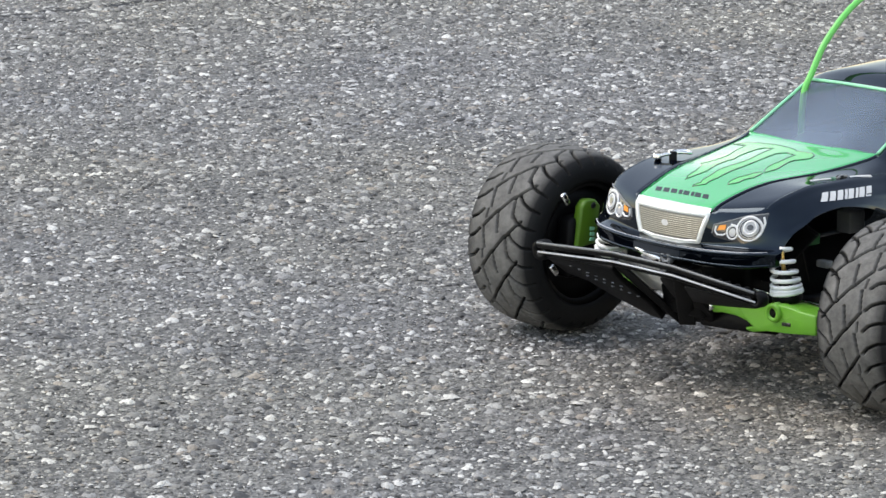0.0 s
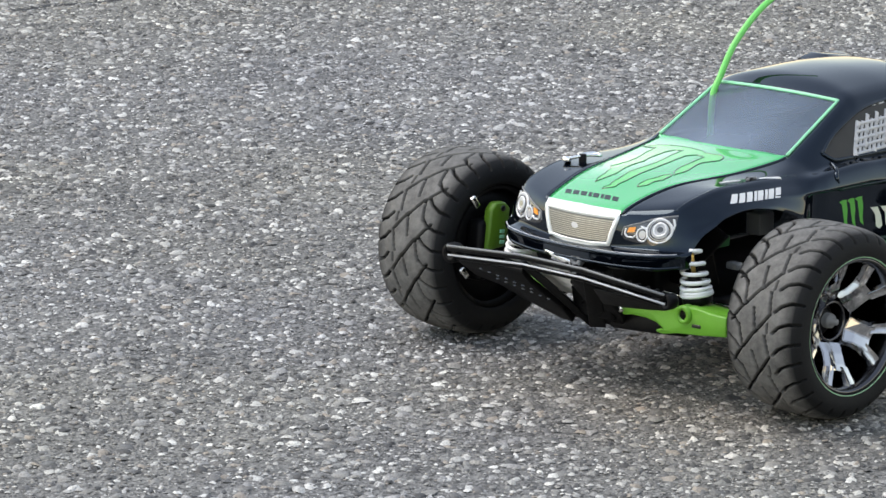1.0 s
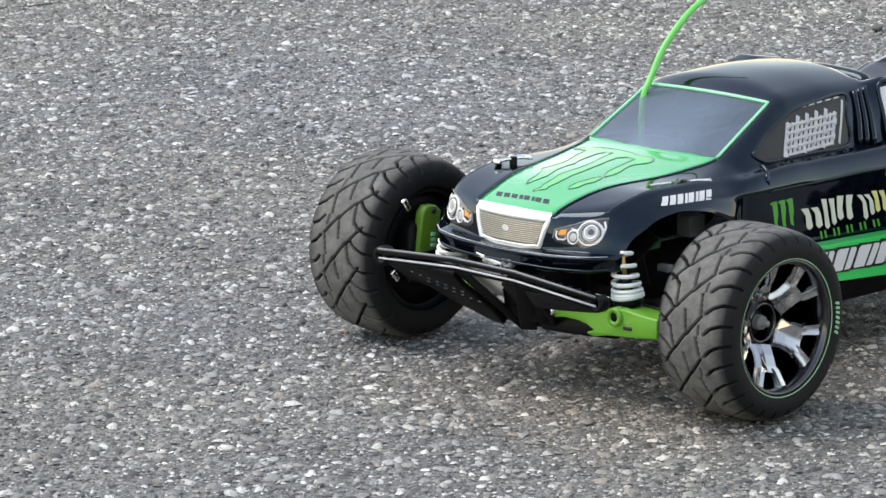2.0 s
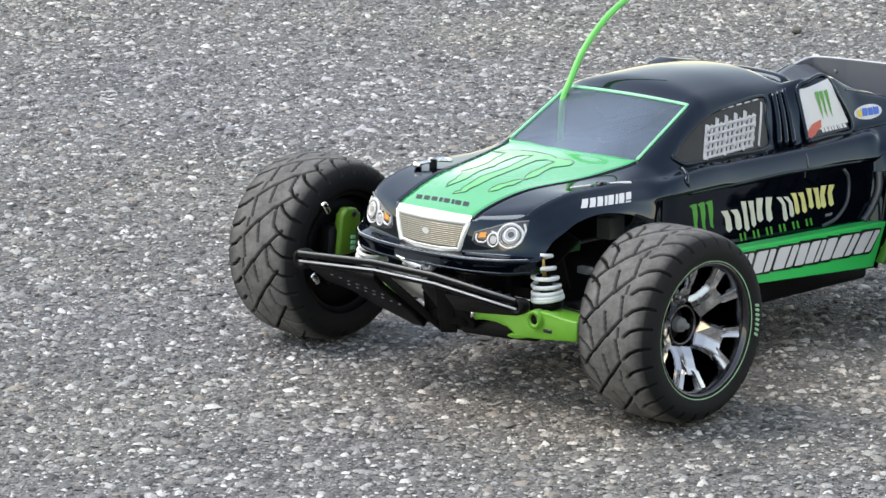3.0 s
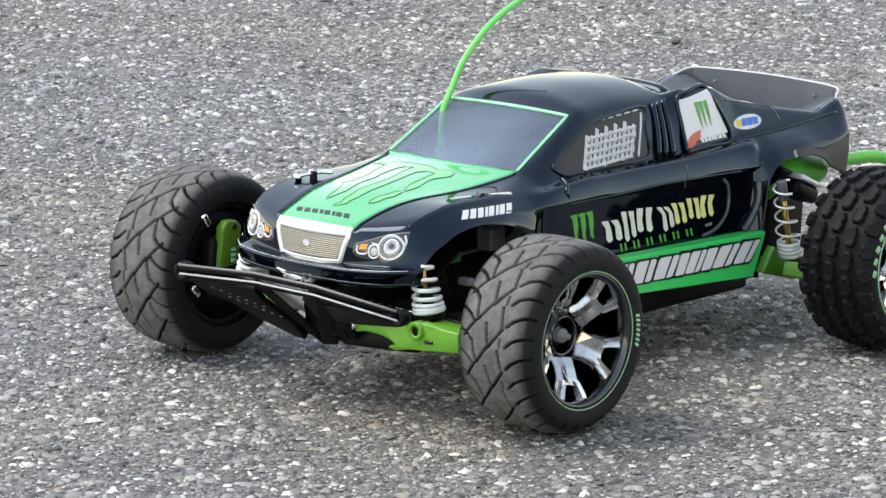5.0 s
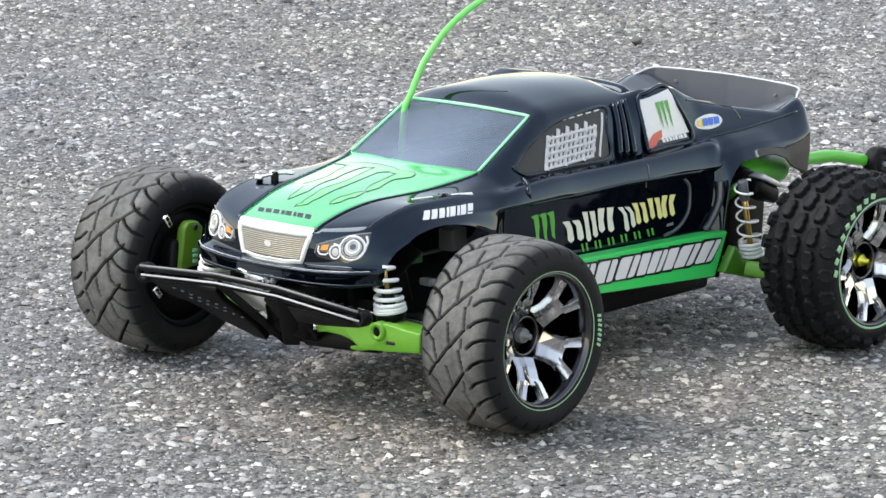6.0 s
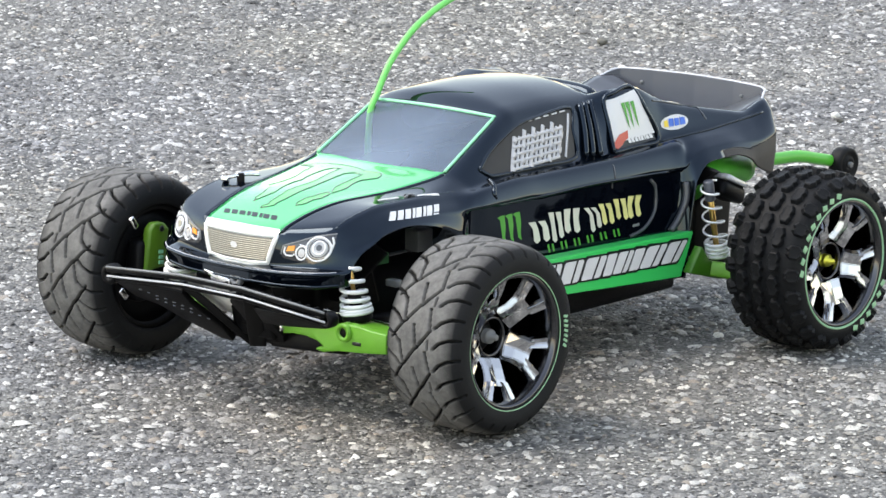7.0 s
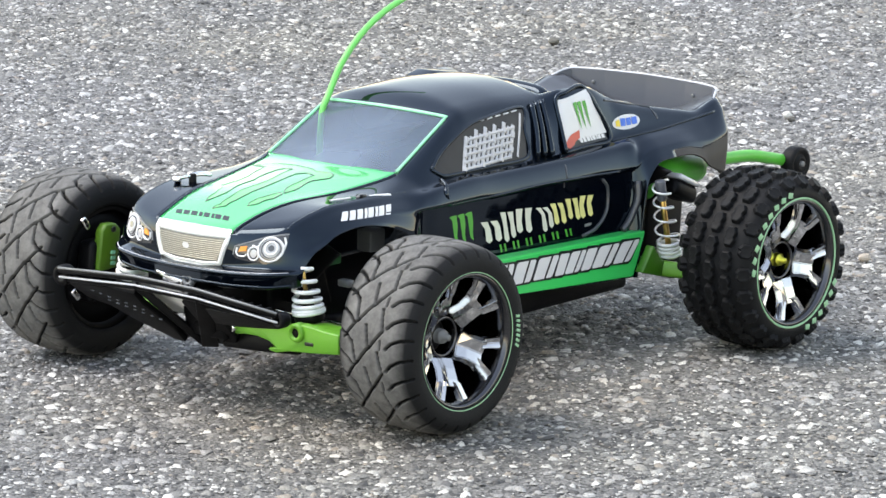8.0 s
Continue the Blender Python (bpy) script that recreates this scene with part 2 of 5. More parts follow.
def stone_mat():
    """Each stone has its own grey, some brown, pink or blue, with speckle inside and patches of dust across the ground."""
    m = bpy.data.materials.new("asphalt_stone")
    m.use_nodes = True
    n, l = m.node_tree.nodes, m.node_tree.links
    p = n["Principled BSDF"]
    ge = n.new("ShaderNodeNewGeometry")
    r = n.new("ShaderNodeValToRGB")
    cr = r.color_ramp
    cr.interpolation = "CONSTANT"
    stops = [(0.0, 0.066, 0.066, 0.068), (0.13, 0.125, 0.125, 0.128), (0.29, 0.208, 0.208, 0.206), (0.45, 0.265, 0.260, 0.250), (0.57, 0.29, 0.29, 0.295),
             (0.69, 0.36, 0.36, 0.357), (0.78, 0.29, 0.260, 0.230), (0.83, 0.46, 0.46, 0.455), (0.91, 0.56, 0.555, 0.545), (0.965, 0.64, 0.64, 0.63)]
    while len(cr.elements) < len(stops):
        cr.elements.new(0.5)
    for e, s in zip(cr.elements, stops):
        e.position, e.color = s[0], (*s[1:], 1)
    l.new(ge.outputs["Random Per Island"], r.inputs[0])
    tc = n.new("ShaderNodeTexCoord")
    fine = n.new("ShaderNodeTexNoise")
    fine.inputs["Scale"].default_value, fine.inputs["Detail"].default_value = 900, 4
    l.new(tc.outputs["Object"], fine.inputs["Vector"])
    big = n.new("ShaderNodeTexNoise")
    big.inputs["Scale"].default_value, big.inputs["Detail"].default_value = 9, 7
    l.new(tc.outputs["Object"], big.inputs["Vector"])
    out = r.outputs[0]
    for src, lo, hi in ((fine, (0.70, 0.70, 0.70), (1.27, 1.27, 1.27)), (big, (0.84, 0.825, 0.80), (1.09, 1.07, 1.02))):
        rr = n.new("ShaderNodeValToRGB")
        rr.color_ramp.elements[0].position, rr.color_ramp.elements[1].position = 0.32, 0.68
        rr.color_ramp.elements[0].color, rr.color_ramp.elements[1].color = (*lo, 1), (*hi, 1)
        l.new(src.outputs["Fac"], rr.inputs[0])
        mx = n.new("ShaderNodeMix")
        mx.data_type, mx.blend_type = "RGBA", "MULTIPLY"
        mx.inputs[0].default_value = 1
        l.new(out, mx.inputs[6])
        l.new(rr.outputs[0], mx.inputs[7])
        out = mx.outputs[2]
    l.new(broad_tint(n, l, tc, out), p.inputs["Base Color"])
    p.inputs["Roughness"].default_value = 0.62
    bp = n.new("ShaderNodeBump")
    bp.inputs["Strength"].default_value, bp.inputs["Distance"].default_value = 0.35, 0.0006
    l.new(fine.outputs["Fac"], bp.inputs["Height"])
    l.new(bp.outputs[0], p.inputs["Normal"])
    return m


# ------------------------------------------------------------ mesh helpers
def part(name, bm, material, parent=None, label="", smooth=True, at=None):
    """Links a bmesh (or a (verts, faces) pair) as one mesh object under a thing or a part."""
    me = bpy.data.meshes.new(name)
    if isinstance(bm, tuple):
        me.from_pydata([tuple(v) for v in bm[0]], [], bm[1])
    else:
        bm.normal_update()
        bm.to_mesh(me)
        bm.free()
    me.materials.append(material)
    for p in me.polygons:
        p.use_smooth = smooth
    ob = new(name, me)
    if parent:
        ob.parent = parent
    if at is not None:
        ob.matrix_basis = at
    return tagged(ob, label)


def join(bms):
    out = bmesh.new()
    for b in bms:
        me = bpy.data.meshes.new("tmp")
        b.to_mesh(me)
        b.free()
        out.from_mesh(me)
        bpy.data.meshes.remove(me)
    return out


def block(size, at=(0, 0, 0), rot=(0, 0, 0), bevel=0.0006, taper=1.0):
    """A box with bevelled edges; taper shrinks its top."""
    bm = bmesh.new()
    bmesh.ops.create_cube(bm, size=1)
    for v in bm.verts:
        k = taper if v.co.z > 0 else 1
        v.co = Vector((v.co.x * size[0] * k, v.co.y * size[1] * k, v.co.z * size[2]))
    if bevel:
        bmesh.ops.bevel(bm, geom=bm.edges[:], offset=bevel, segments=2, affect="EDGES", profile=0.5)
    bmesh.ops.transform(bm, matrix=pose(*at, *rot), verts=bm.verts)
    return bm


def plate(outline, thick, frame_at, bevel=0.0005):
    """A flat plate: outline (u, v) points in a plane, pushed along the plane's normal both ways. frame_at: Matrix."""
    bm = bmesh.new()
    f = bm.faces.new([bm.verts.new((u, v, -thick / 2)) for u, v in outline])
    r = bmesh.ops.extrude_face_region(bm, geom=[f])
    bmesh.ops.translate(bm, verts=[g for g in r["geom"] if isinstance(g, bmesh.types.BMVert)], vec=(0, 0, thick))
    bmesh.ops.recalc_face_normals(bm, faces=bm.faces[:])
    if bevel:
        bmesh.ops.bevel(bm, geom=bm.edges[:], offset=bevel, segments=2, affect="EDGES", profile=0.5)
    bmesh.ops.transform(bm, matrix=frame_at, verts=bm.verts)
    return bm


def spline(points, n=8):
    """Points of a smooth curve through the given ones."""
    p = [Vector(q) for q in points]
    p = [2 * p[0] - p[1]] + p + [2 * p[-1] - p[-2]]
    out = []
    for i in range(1, len(p) - 2):
        for k in range(n):
            t = k / n
            a, b, c, d = p[i - 1:i + 3]
            out.append(0.5 * ((2 * b) + (c - a) * t + (2 * a - 5 * b + 4 * c - d) * t * t + (3 * b - a - 3 * c + d) * t ** 3))
    return out + [p[-2]]


def tube(path, radius, sides=10, flat=1.0):
    """A closed tube along a path; radius is a number or a list; flat squeezes it."""
    path = [Vector(q) for q in path]
    radii = radius if isinstance(radius, (list, tuple)) else [radius] * len(path)
    verts, faces = [], []
    up = Vector((0.13, 0.21, 0.97)).normalized()
    for i, q in enumerate(path):
        t = (path[min(i + 1, len(path) - 1)] - path[max(i - 1, 0)]).normalized()
        a = (up - t * up.dot(t))
        a = a.normalized() if a.length > 1e-4 else t.orthogonal().normalized()
        up = a
        b = t.cross(a)
        for k in range(sides):
            th = 2 * math.pi * k / sides
            verts.append(q + radii[i] * (math.cos(th) * a + flat * math.sin(th) * b))
    for i in range(len(path) - 1):
        for k in range(sides):
            k2 = (k + 1) % sides
            faces.append((i * sides + k, i * sides + k2, (i + 1) * sides + k2, (i + 1) * sides + k))
    faces.append(tuple(range(sides))[::-1])
    faces.append(tuple((len(path) - 1) * sides + k for k in range(sides)))
    bm = bmesh.new()
    vs = [bm.verts.new(v) for v in verts]
    for f in faces:
        bm.faces.new([vs[k] for k in f])
    bmesh.ops.recalc_face_normals(bm, faces=bm.faces[:])
    return bm


def revolve(profile, n=96, at=None, closed=False):
    """Turns (r, y) points round the y axis."""
    verts, faces = [], []
    m = len(profile)
    for i in range(n):
        th = 2 * math.pi * i / n
        for r, y in profile:
            verts.append((r * math.cos(th), y, r * math.sin(th)))
    for i in range(n):
        j = (i + 1) % n
        for k in range(m if closed else m - 1):
            k2 = (k + 1) % m
            faces.append((i * m + k, i * m + k2, j * m + k2, j * m + k))
    bm = bmesh.new()
    vs = [bm.verts.new(v) for v in verts]
    for f in faces:
        bm.faces.new([vs[k] for k in f])
    bmesh.ops.recalc_face_normals(bm, faces=bm.faces[:])
    if at is not None:
        bmesh.ops.transform(bm, matrix=at, verts=bm.verts)
    return bm


def along(a, b):
    """Matrix that carries the y axis from a towards b, with its origin in a."""
    return Matrix.Translation(a) @ (Vector(b) - Vector(a)).to_track_quat("Y", "Z").to_matrix().to_4x4()


def rod(a, b, radius, n=16):
    h = (Vector(b) - Vector(a)).length
    return revolve([(0.0001, 0), (radius * 0.85, 0), (radius, radius * 0.2), (radius, h - radius * 0.2), (radius * 0.85, h), (0.0001, h)], n, along(a, b))


def coil(a, b, radius, wire, turns, crowd=1.0, narrow=1.0):
    """A spring from a to b; crowd > 1 packs its turns towards a, narrow < 1 tapers it towards b."""
    m, h = along(a, b), (Vector(b) - Vector(a)).length
    pts = []
    for i in range(int(turns * 20) + 1):
        t = i / (turns * 20)
        th = 2 * math.pi * turns * t
        r = radius * (1 + (narrow - 1) * t ** crowd)
        pts.append(m @ Vector((r * math.cos(th), h * t ** crowd, r * math.sin(th))))
    return tube(pts, wire, 8)


# ------------------------------------------------------------ ground
GROUND = ground_mat()
STONE = stone_mat()
gv = [(x, y, -0.0012) for x in (-150, -1.5, 2.5, 150) for y in (-150, -1.5, 2.5, 150)]
gf = [(i * 4 + j, i * 4 + 4 + j, i * 4 + 5 + j, i * 4 + 1 + j) for i in range(3) for j in range(3)]
ground = part("ground", (gv, gf), GROUND, smooth=False)
tagged(ground, "grey worn asphalt with exposed light stones", "asphalt", kind="structure")


CRACK = [(.330, 1.122), (.3927, 1.099), (.4102, 1.0936), (.4356, 1.0944), (.4501, 1.082), (.4758, 1.086), (.4936, 1.0772), (.5164, 1.0807), (.560, 1.064), (.640, 1.072)]


def stones(seed, density, lo, hi, sigma, mean, sides):
    """Flat-topped stones bedded in the asphalt over a long field round the truck, fitted to the camera's view, thinning
    out at its borders, as vertex and face arrays.
    """
    rng = np.random.default_rng(seed)
    half_l, half_w, fade = 0.97, 0.76, 0.10
    count = int(density * 4 * half_l * half_w)
    a, b = rng.uniform(-half_l, half_l, count), rng.uniform(-half_w, half_w, count)
    inside = np.clip(np.minimum(half_l - abs(a), half_w - abs(b)) / fade, 0, 1)
    keep = rng.uniform(0, 1, count) < inside
    a, b = a[keep], b[keep]
    count = len(a)
    cx, cy = 0.391 + 0.726 * a + 0.688 * b, 0.443 + 0.688 * a - 0.726 * b
    away = np.full(count, 9.0)
    for (ax, ay), (bx, by) in zip(CRACK[:-1], CRACK[1:]):
        t = np.clip(((cx - ax) * (bx - ax) + (cy - ay) * (by - ay)) / ((bx - ax) ** 2 + (by - ay) ** 2), 0, 1)
        away = np.minimum(away, np.hypot(cx - ax - t * (bx - ax), cy - ay - t * (by - ay)))
    cx = np.where(away < 0.0045, cx + 0.02, cx)
    size = np.clip(np.exp(rng.normal(math.log(mean), sigma, count)), lo, hi)
    th = np.arange(sides) / sides * 2 * np.pi
    th = th[None] + rng.uniform(0, 6.28, (count, 1)) + rng.normal(0, 0.16, (count, sides))
    rad = size[:, None] * rng.uniform(0.75, 1.2, (count, sides)) * 0.5
    stretch, turn = rng.uniform(0.6, 1.0, (count, 1)), rng.uniform(0, 3.14, (count, 1))
    px, py = rad * np.cos(th), rad * np.sin(th) * stretch
    px, py = px * np.cos(turn) - py * np.sin(turn), px * np.sin(turn) + py * np.cos(turn)
    top = rng.normal(-0.0004, 0.00028, (count, 1)) + 0.05 * (size[:, None] - mean)
    tx, ty = rng.normal(0, 0.08, (2, count, 1))
    k = rng.uniform(0.38, 0.80, (count, sides))
    zt = np.minimum(top + tx * px + ty * py + rng.normal(0, 0.045, (count, sides)) * size[:, None], 0.0012)
    mid = np.stack([cx[:, None] + px, cy[:, None] + py, zt - rng.uniform(0.10, 0.22, (count, 1)) * size[:, None]], -1)
    cap = np.stack([cx[:, None] + k * px, cy[:, None] + k * py, zt], -1)
    verts = np.concatenate([mid, cap], 1).reshape(-1, 3)
    first = (np.arange(count) * 2 * sides)[:, None]
    faces = []
    for i in range(sides):
        j = (i + 1) % sides
        faces.append(first + np.array([[i, j, sides + j, sides + i]]))
    quads = np.concatenate(faces, 0)
    caps = first + np.arange(sides, 2 * sides)[None]
    return verts, quads, caps


def stone_object(name, seed, density, lo, hi, sigma, mean, sides, label):
    v, q, c = stones(seed, density, lo, hi, sigma, mean, sides)
    me = bpy.data.meshes.new(name)
    me.vertices.add(len(v))
    me.vertices.foreach_set("co", v.astype(np.float32).ravel())
    idx = np.concatenate([q.ravel(), c.ravel()]).astype(np.int32)
    me.loops.add(len(idx))
    me.loops.foreach_set("vertex_index", idx)
    starts = np.concatenate([np.arange(len(q)) * 4, len(q) * 4 + np.arange(len(c)) * c.shape[1]]).astype(np.int32)
    me.polygons.add(len(starts))
    me.polygons.foreach_set("loop_start", starts)
    me.update(calc_edges=True)
    me.validate()
    me.materials.append(STONE)
    return tagged(new(name, me), label, "stones", kind="stuff")


crack = bmesh.new()
previous = None
for k, p in enumerate(spline([(x, y, 0) for x, y in CRACK], 6)):
    w = 0.0035 + 0.0022 * noise.noise((k * 0.7, 3.1, 0))
    pair_of = [crack.verts.new((p.x - w * 0.5, p.y - w, -0.0009)), crack.verts.new((p.x + w * 0.5, p.y + w, -0.0009))]
    if previous:
        crack.faces.new((previous[0], previous[1], pair_of[1], pair_of[0]))
    previous = pair_of
tagged(part("asphalt_crack", crack, mat("crack_filling", (0.02, 0.02, 0.021), 0.8, var=0.4, scale=150, bump=0.5, bscale=500), smooth=False), "dark narrow crack across the asphalt", "crack", kind="structure")


def pebble(at, size, colour, seed):
    """A loose rounded pebble lying on the asphalt."""
    bm = bmesh.new()
    bmesh.ops.create_icosphere(bm, subdivisions=3, radius=1)
    for v in bm.verts:
        k = 1 + 0.25 * noise.noise(v.co * 1.3 + Vector((seed, 0, 0))) + 0.08 * noise.noise(v.co * 4 + Vector((0, seed, 0)))
        v.co = Vector((v.co.x * size, v.co.y * size * 0.8, v.co.z * size * 0.65)) * k
    ob = part("pebble", bm, mat("pebble_stone", colour, 0.7, var=0.3, scale=300, bump=0.3, bscale=900), at=pose(*at, size * 0.5, 0, 0, seed * 40))
    return tagged(ob, "small loose rounded pebble lying on the asphalt", "pebble", group="loose pebbles")


pebble((.8319, .2512), .0038, (0.55, 0.54, 0.50), 1)
pebble((.8219, .2405), .0034, (0.10, 0.095, 0.085), 2)
pebble((.9471, .5536), .0045, (0.12, 0.115, 0.10), 3)
pebble((.4901, -.0582), .0040, (0.40, 0.35, 0.29), 4)
stone_object("asphalt_stones", 3, 36000, 0.0015, 0.011, 0.48, 0.0040, 5, "light and dark grey stones bedded in worn asphalt")
stone_object("asphalt_grit", 4, 44000, 0.0009, 0.003, 0.38, 0.0019, 4, "fine grey grit between the asphalt's stones")


# ------------------------------------------------------------ the truck
truck = tagged(new("model_truck"), "black and green model truck with chrome wheels standing on asphalt", "model truck")


# ---- wheels: local y is the axle, the outer face looks to -y
def tyre_profile(R, W, rim):
    """(r, y) from the outer bead over the tread to the inner bead."""
    half = [(rim, -0.44), (rim + 0.0016, -0.475), (0.79 * R, -0.492), (0.855 * R, -0.483), (0.905 * R, -0.457), (0.944 * R, -0.412), (0.971 * R, -0.352), (0.987 * R, -0.275), (0.997 * R, -0.165)]
    pr = half + [(R, 0.0)] + [(r, -y) for r, y in half[::-1]]
    return [(r, y * W) for r, y in pr]


def dense(profile, n):
    pts = spline([(r, y, 0) for r, y in profile], 12)
    d = np.cumsum([0] + [(pts[i + 1] - pts[i]).length for i in range(len(pts) - 1)])
    s = np.linspace(0, d[-1], n)
    return np.interp(s, d, [p.x for p in pts]), np.interp(s, d, [p.y for p in pts])


def road_tyre(R, W, rim):
    """Street tread: long curved grooves that meet in a zigzag on the crown, short ones between them."""
    nt, nw, reps = 728, 130, 14
    r, y = dense(tyre_profile(R, W, rim), nw)
    tt = np.linspace(0, 1, nt, endpoint=False)
    S, Y = np.meshgrid(tt * reps, y / W, indexing="ij")
    pitch = 2 * math.pi * R / reps / W
    chevron = [(0.12, 0.0), (0.165, 0.50), (0.0, 0.95)]
    shoulder = [(0.49, 0.12), (0.38, 0.15), (0.28, 0.27), (0.215, 0.42)]
    short = [(0.49, 0.62), (0.38, 0.65), (0.28, 0.75), (0.215, 0.90)]
    nick = [(0.150, 0.72), (0.145, 0.92)]
    lines = [([(w - 0.17 * c, q + 0.42 * c) for w, q in chevron], 1, 0.0112) for c in range(3)]
    lines += [(shoulder, 1, 0.0125), (short, 1, 0.0120), (nick, 1, 0.0090), (shoulder, -1, 0.0125), (short, -1, 0.0120)]
    cut = np.zeros_like(S)
    for line, sign, wid in lines:
        for (w0, s0), (w1, s1) in zip(line[:-1], line[1:]):
            for wrap in (-1, 0, 1, 2):
                ps = (S % 1 + wrap) * pitch
                pw = -Y * sign
                a, b = np.array([s0 * pitch, w0]), np.array([s1 * pitch, w1])
                ab = b - a
                t = np.clip(((ps - a[0]) * ab[0] + (pw - a[1]) * ab[1]) / (ab @ ab), 0, 1)
                dist = np.hypot(ps - a[0] - t * ab[0], pw - a[1] - t * ab[1])
                cut = np.maximum(cut, np.clip((wid * 1.45 - dist) / (wid * 0.45), 0, 1))
    tread = np.clip((r - 0.86 * R) / (0.05 * R), 0, 1)
    rr = r[None] - 0.0034 * cut * tread[None]
    th = 2 * np.pi * tt[:, None]
    verts = np.stack([rr * np.cos(th), np.broadcast_to(y, rr.shape), rr * np.sin(th)], -1).reshape(-1, 3)
    faces = [(i * nw + k, i * nw + k + 1, ((i + 1) % nt) * nw + k + 1, ((i + 1) % nt) * nw + k) for i in range(nt) for k in range(nw - 1)]
    return verts, faces


def knob(w, l, h):
    """One tread knob: an eight-sided lug with sloping sides, base at z = 0."""
    base = [(-0.28, -0.5), (0.28, -0.5), (0.5, -0.2), (0.38, 0.0), (0.5, 0.2), (0.28, 0.5), (-0.28, 0.5), (-0.5, 0.2), (-0.38, 0.0), (-0.5, -0.2)]
    bm = bmesh.new()
    lo = [bm.verts.new((x * w * 1.18, y * l * 1.14, -0.001)) for x, y in base]
    mi = [bm.verts.new((x * w, y * l, h * 0.85)) for x, y in base]
    hi = [bm.verts.new((x * w * 0.86, y * l * 0.88, h)) for x, y in base]
    ce = [bm.verts.new((x * w * 0.45, y * l * 0.45, h * 0.9)) for x, y in base]
    n = len(base)
    for i in range(n):
        j = (i + 1) % n
        for a, b in ((lo, mi), (mi, hi), (hi, ce)):
            bm.faces.new((a[i], a[j], b[j], b[i]))
    bm.faces.new(ce)
    return bm


def knob_tyre(R, W, rim):
    r, y = dense(tyre_profile(R - 0.0027, W * 0.97, rim), 70)
    return revolve(list(zip(r, y)), 160)


def tread_knobs(R, W, rim, parent):
    """Five staggered rows of lugs on the knobbly tyre; alike lugs share one mesh."""
    r, y = dense(tyre_profile(R - 0.0027, W * 0.97, rim), 70)
    count = 22
    first = {}
    for row, (yy, w, l, h) in enumerate(((-0.405, 0.0080, 0.0072, 0.0026), (-0.205, 0.0068, 0.0106, 0.0028), (0.0, 0.0068, 0.0110, 0.0028), (0.205, 0.0068, 0.0106, 0.0028), (0.405, 0.0080, 0.0072, 0.0026))):
        for i in range(count):
            th = 2 * math.pi * (i + (row % 2) * 0.5) / count
            base_r = float(np.interp(-abs(yy) * W, y, r))
            lean = math.copysign(38, yy) if abs(yy) > 0.35 else math.copysign(7, yy) if yy else 0
            m = Matrix.Rotation(-th, 4, "Y") @ Matrix.Translation((base_r - 0.0002, yy * W, 0)) @ Matrix.Rotation(radians(lean), 4, "Z") @ Matrix.Rotation(radians(90), 4, "Y") @ Matrix.Rotation(radians(90), 4, "Z")
            if (w, l) not in first:
                first[w, l] = part("tread_knob", knob(w, l, h), RUBBER_B, parent, smooth=False, at=m)
            else:
                k = new("tread_knob", first[w, l].data)
                k.parent, k.matrix_basis = parent, m


def spoke(r0, r1, y0, y1, turn):
    """A broad spoke from the hub out to the rim, sunk towards the hub, its outer end forked round a small slot."""
    span = r1 - r0
    out = []
    runs = [([(r0, 0.0), (r0 + 0.22 * span, 0.0), (r0 + 0.46 * span, 0.0), (r0 + 0.60 * span, 0.0)], [0.0088, 0.0078, 0.0082, 0.0100])]
    for side in (-1, 1):
        runs.append(([(r0 + 0.50 * span, side * 0.0052), (r0 + 0.70 * span, side * 0.0075), (r1, side * 0.0108)], [0.0034, 0.0035, 0.0042]))
    for pts, wid in runs:
        bm = bmesh.new()
        rings = []
        for (rr, sd), w in zip(pts, wid):
            t = (rr - r0) / span
            yy = y0 + (y1 - y0) * t ** 0.75
            dish = 0.0014 if len(pts) == 4 else 0.0007
            rings.append([bm.verts.new(c) for c in ((rr, yy - 0.0004, sd - w), (rr, yy - 0.0026, sd - 0.72 * w), (rr, yy - 0.0026 + dish, sd), (rr, yy - 0.0026, sd + 0.72 * w), (rr, yy - 0.0004, sd + w), (rr - 0.0005, yy + 0.008, sd + w * 0.85), (rr - 0.0005, yy + 0.008, sd - w * 0.85))])
        for a, b in zip(rings[:-1], rings[1:]):
            for k in range(7):
                bm.faces.new((a[k], a[(k + 1) % 7], b[(k + 1) % 7], b[k]))
        bm.faces.new(rings[0])
        bm.faces.new(rings[-1])
        bmesh.ops.recalc_face_normals(bm, faces=bm.faces[:])
        bmesh.ops.bevel(bm, geom=bm.edges[:], offset=0.00035, segments=2, affect="EDGES")
        out.append(bm)
    bm = join(out)
    bmesh.ops.transform(bm, matrix=Matrix.Rotation(-radians(turn), 4, "Y"), verts=bm.verts)
    return bm


def sidewall_bars(rad, yy, spans, height, material, parent):
    """Letter-sized raised bars on the sidewall. spans: (start, end, count) in degrees round the wheel."""
    for a0, a1, n in spans:
        step = (a1 - a0) / n
        for i in range(n):
            a = a0 + (i + 0.5) * step
            arc = radians(abs(step) * 0.56)
            out = block((height, 0.0006, rad * arc), bevel=0.0002)
            m = Matrix.Rotation(-radians(a), 4, "Y") @ Matrix.Translation((rad, yy, 0)) @ Matrix.Rotation(radians(22), 4, "Y")
            part("letter_bar", out, material, parent, at=m)


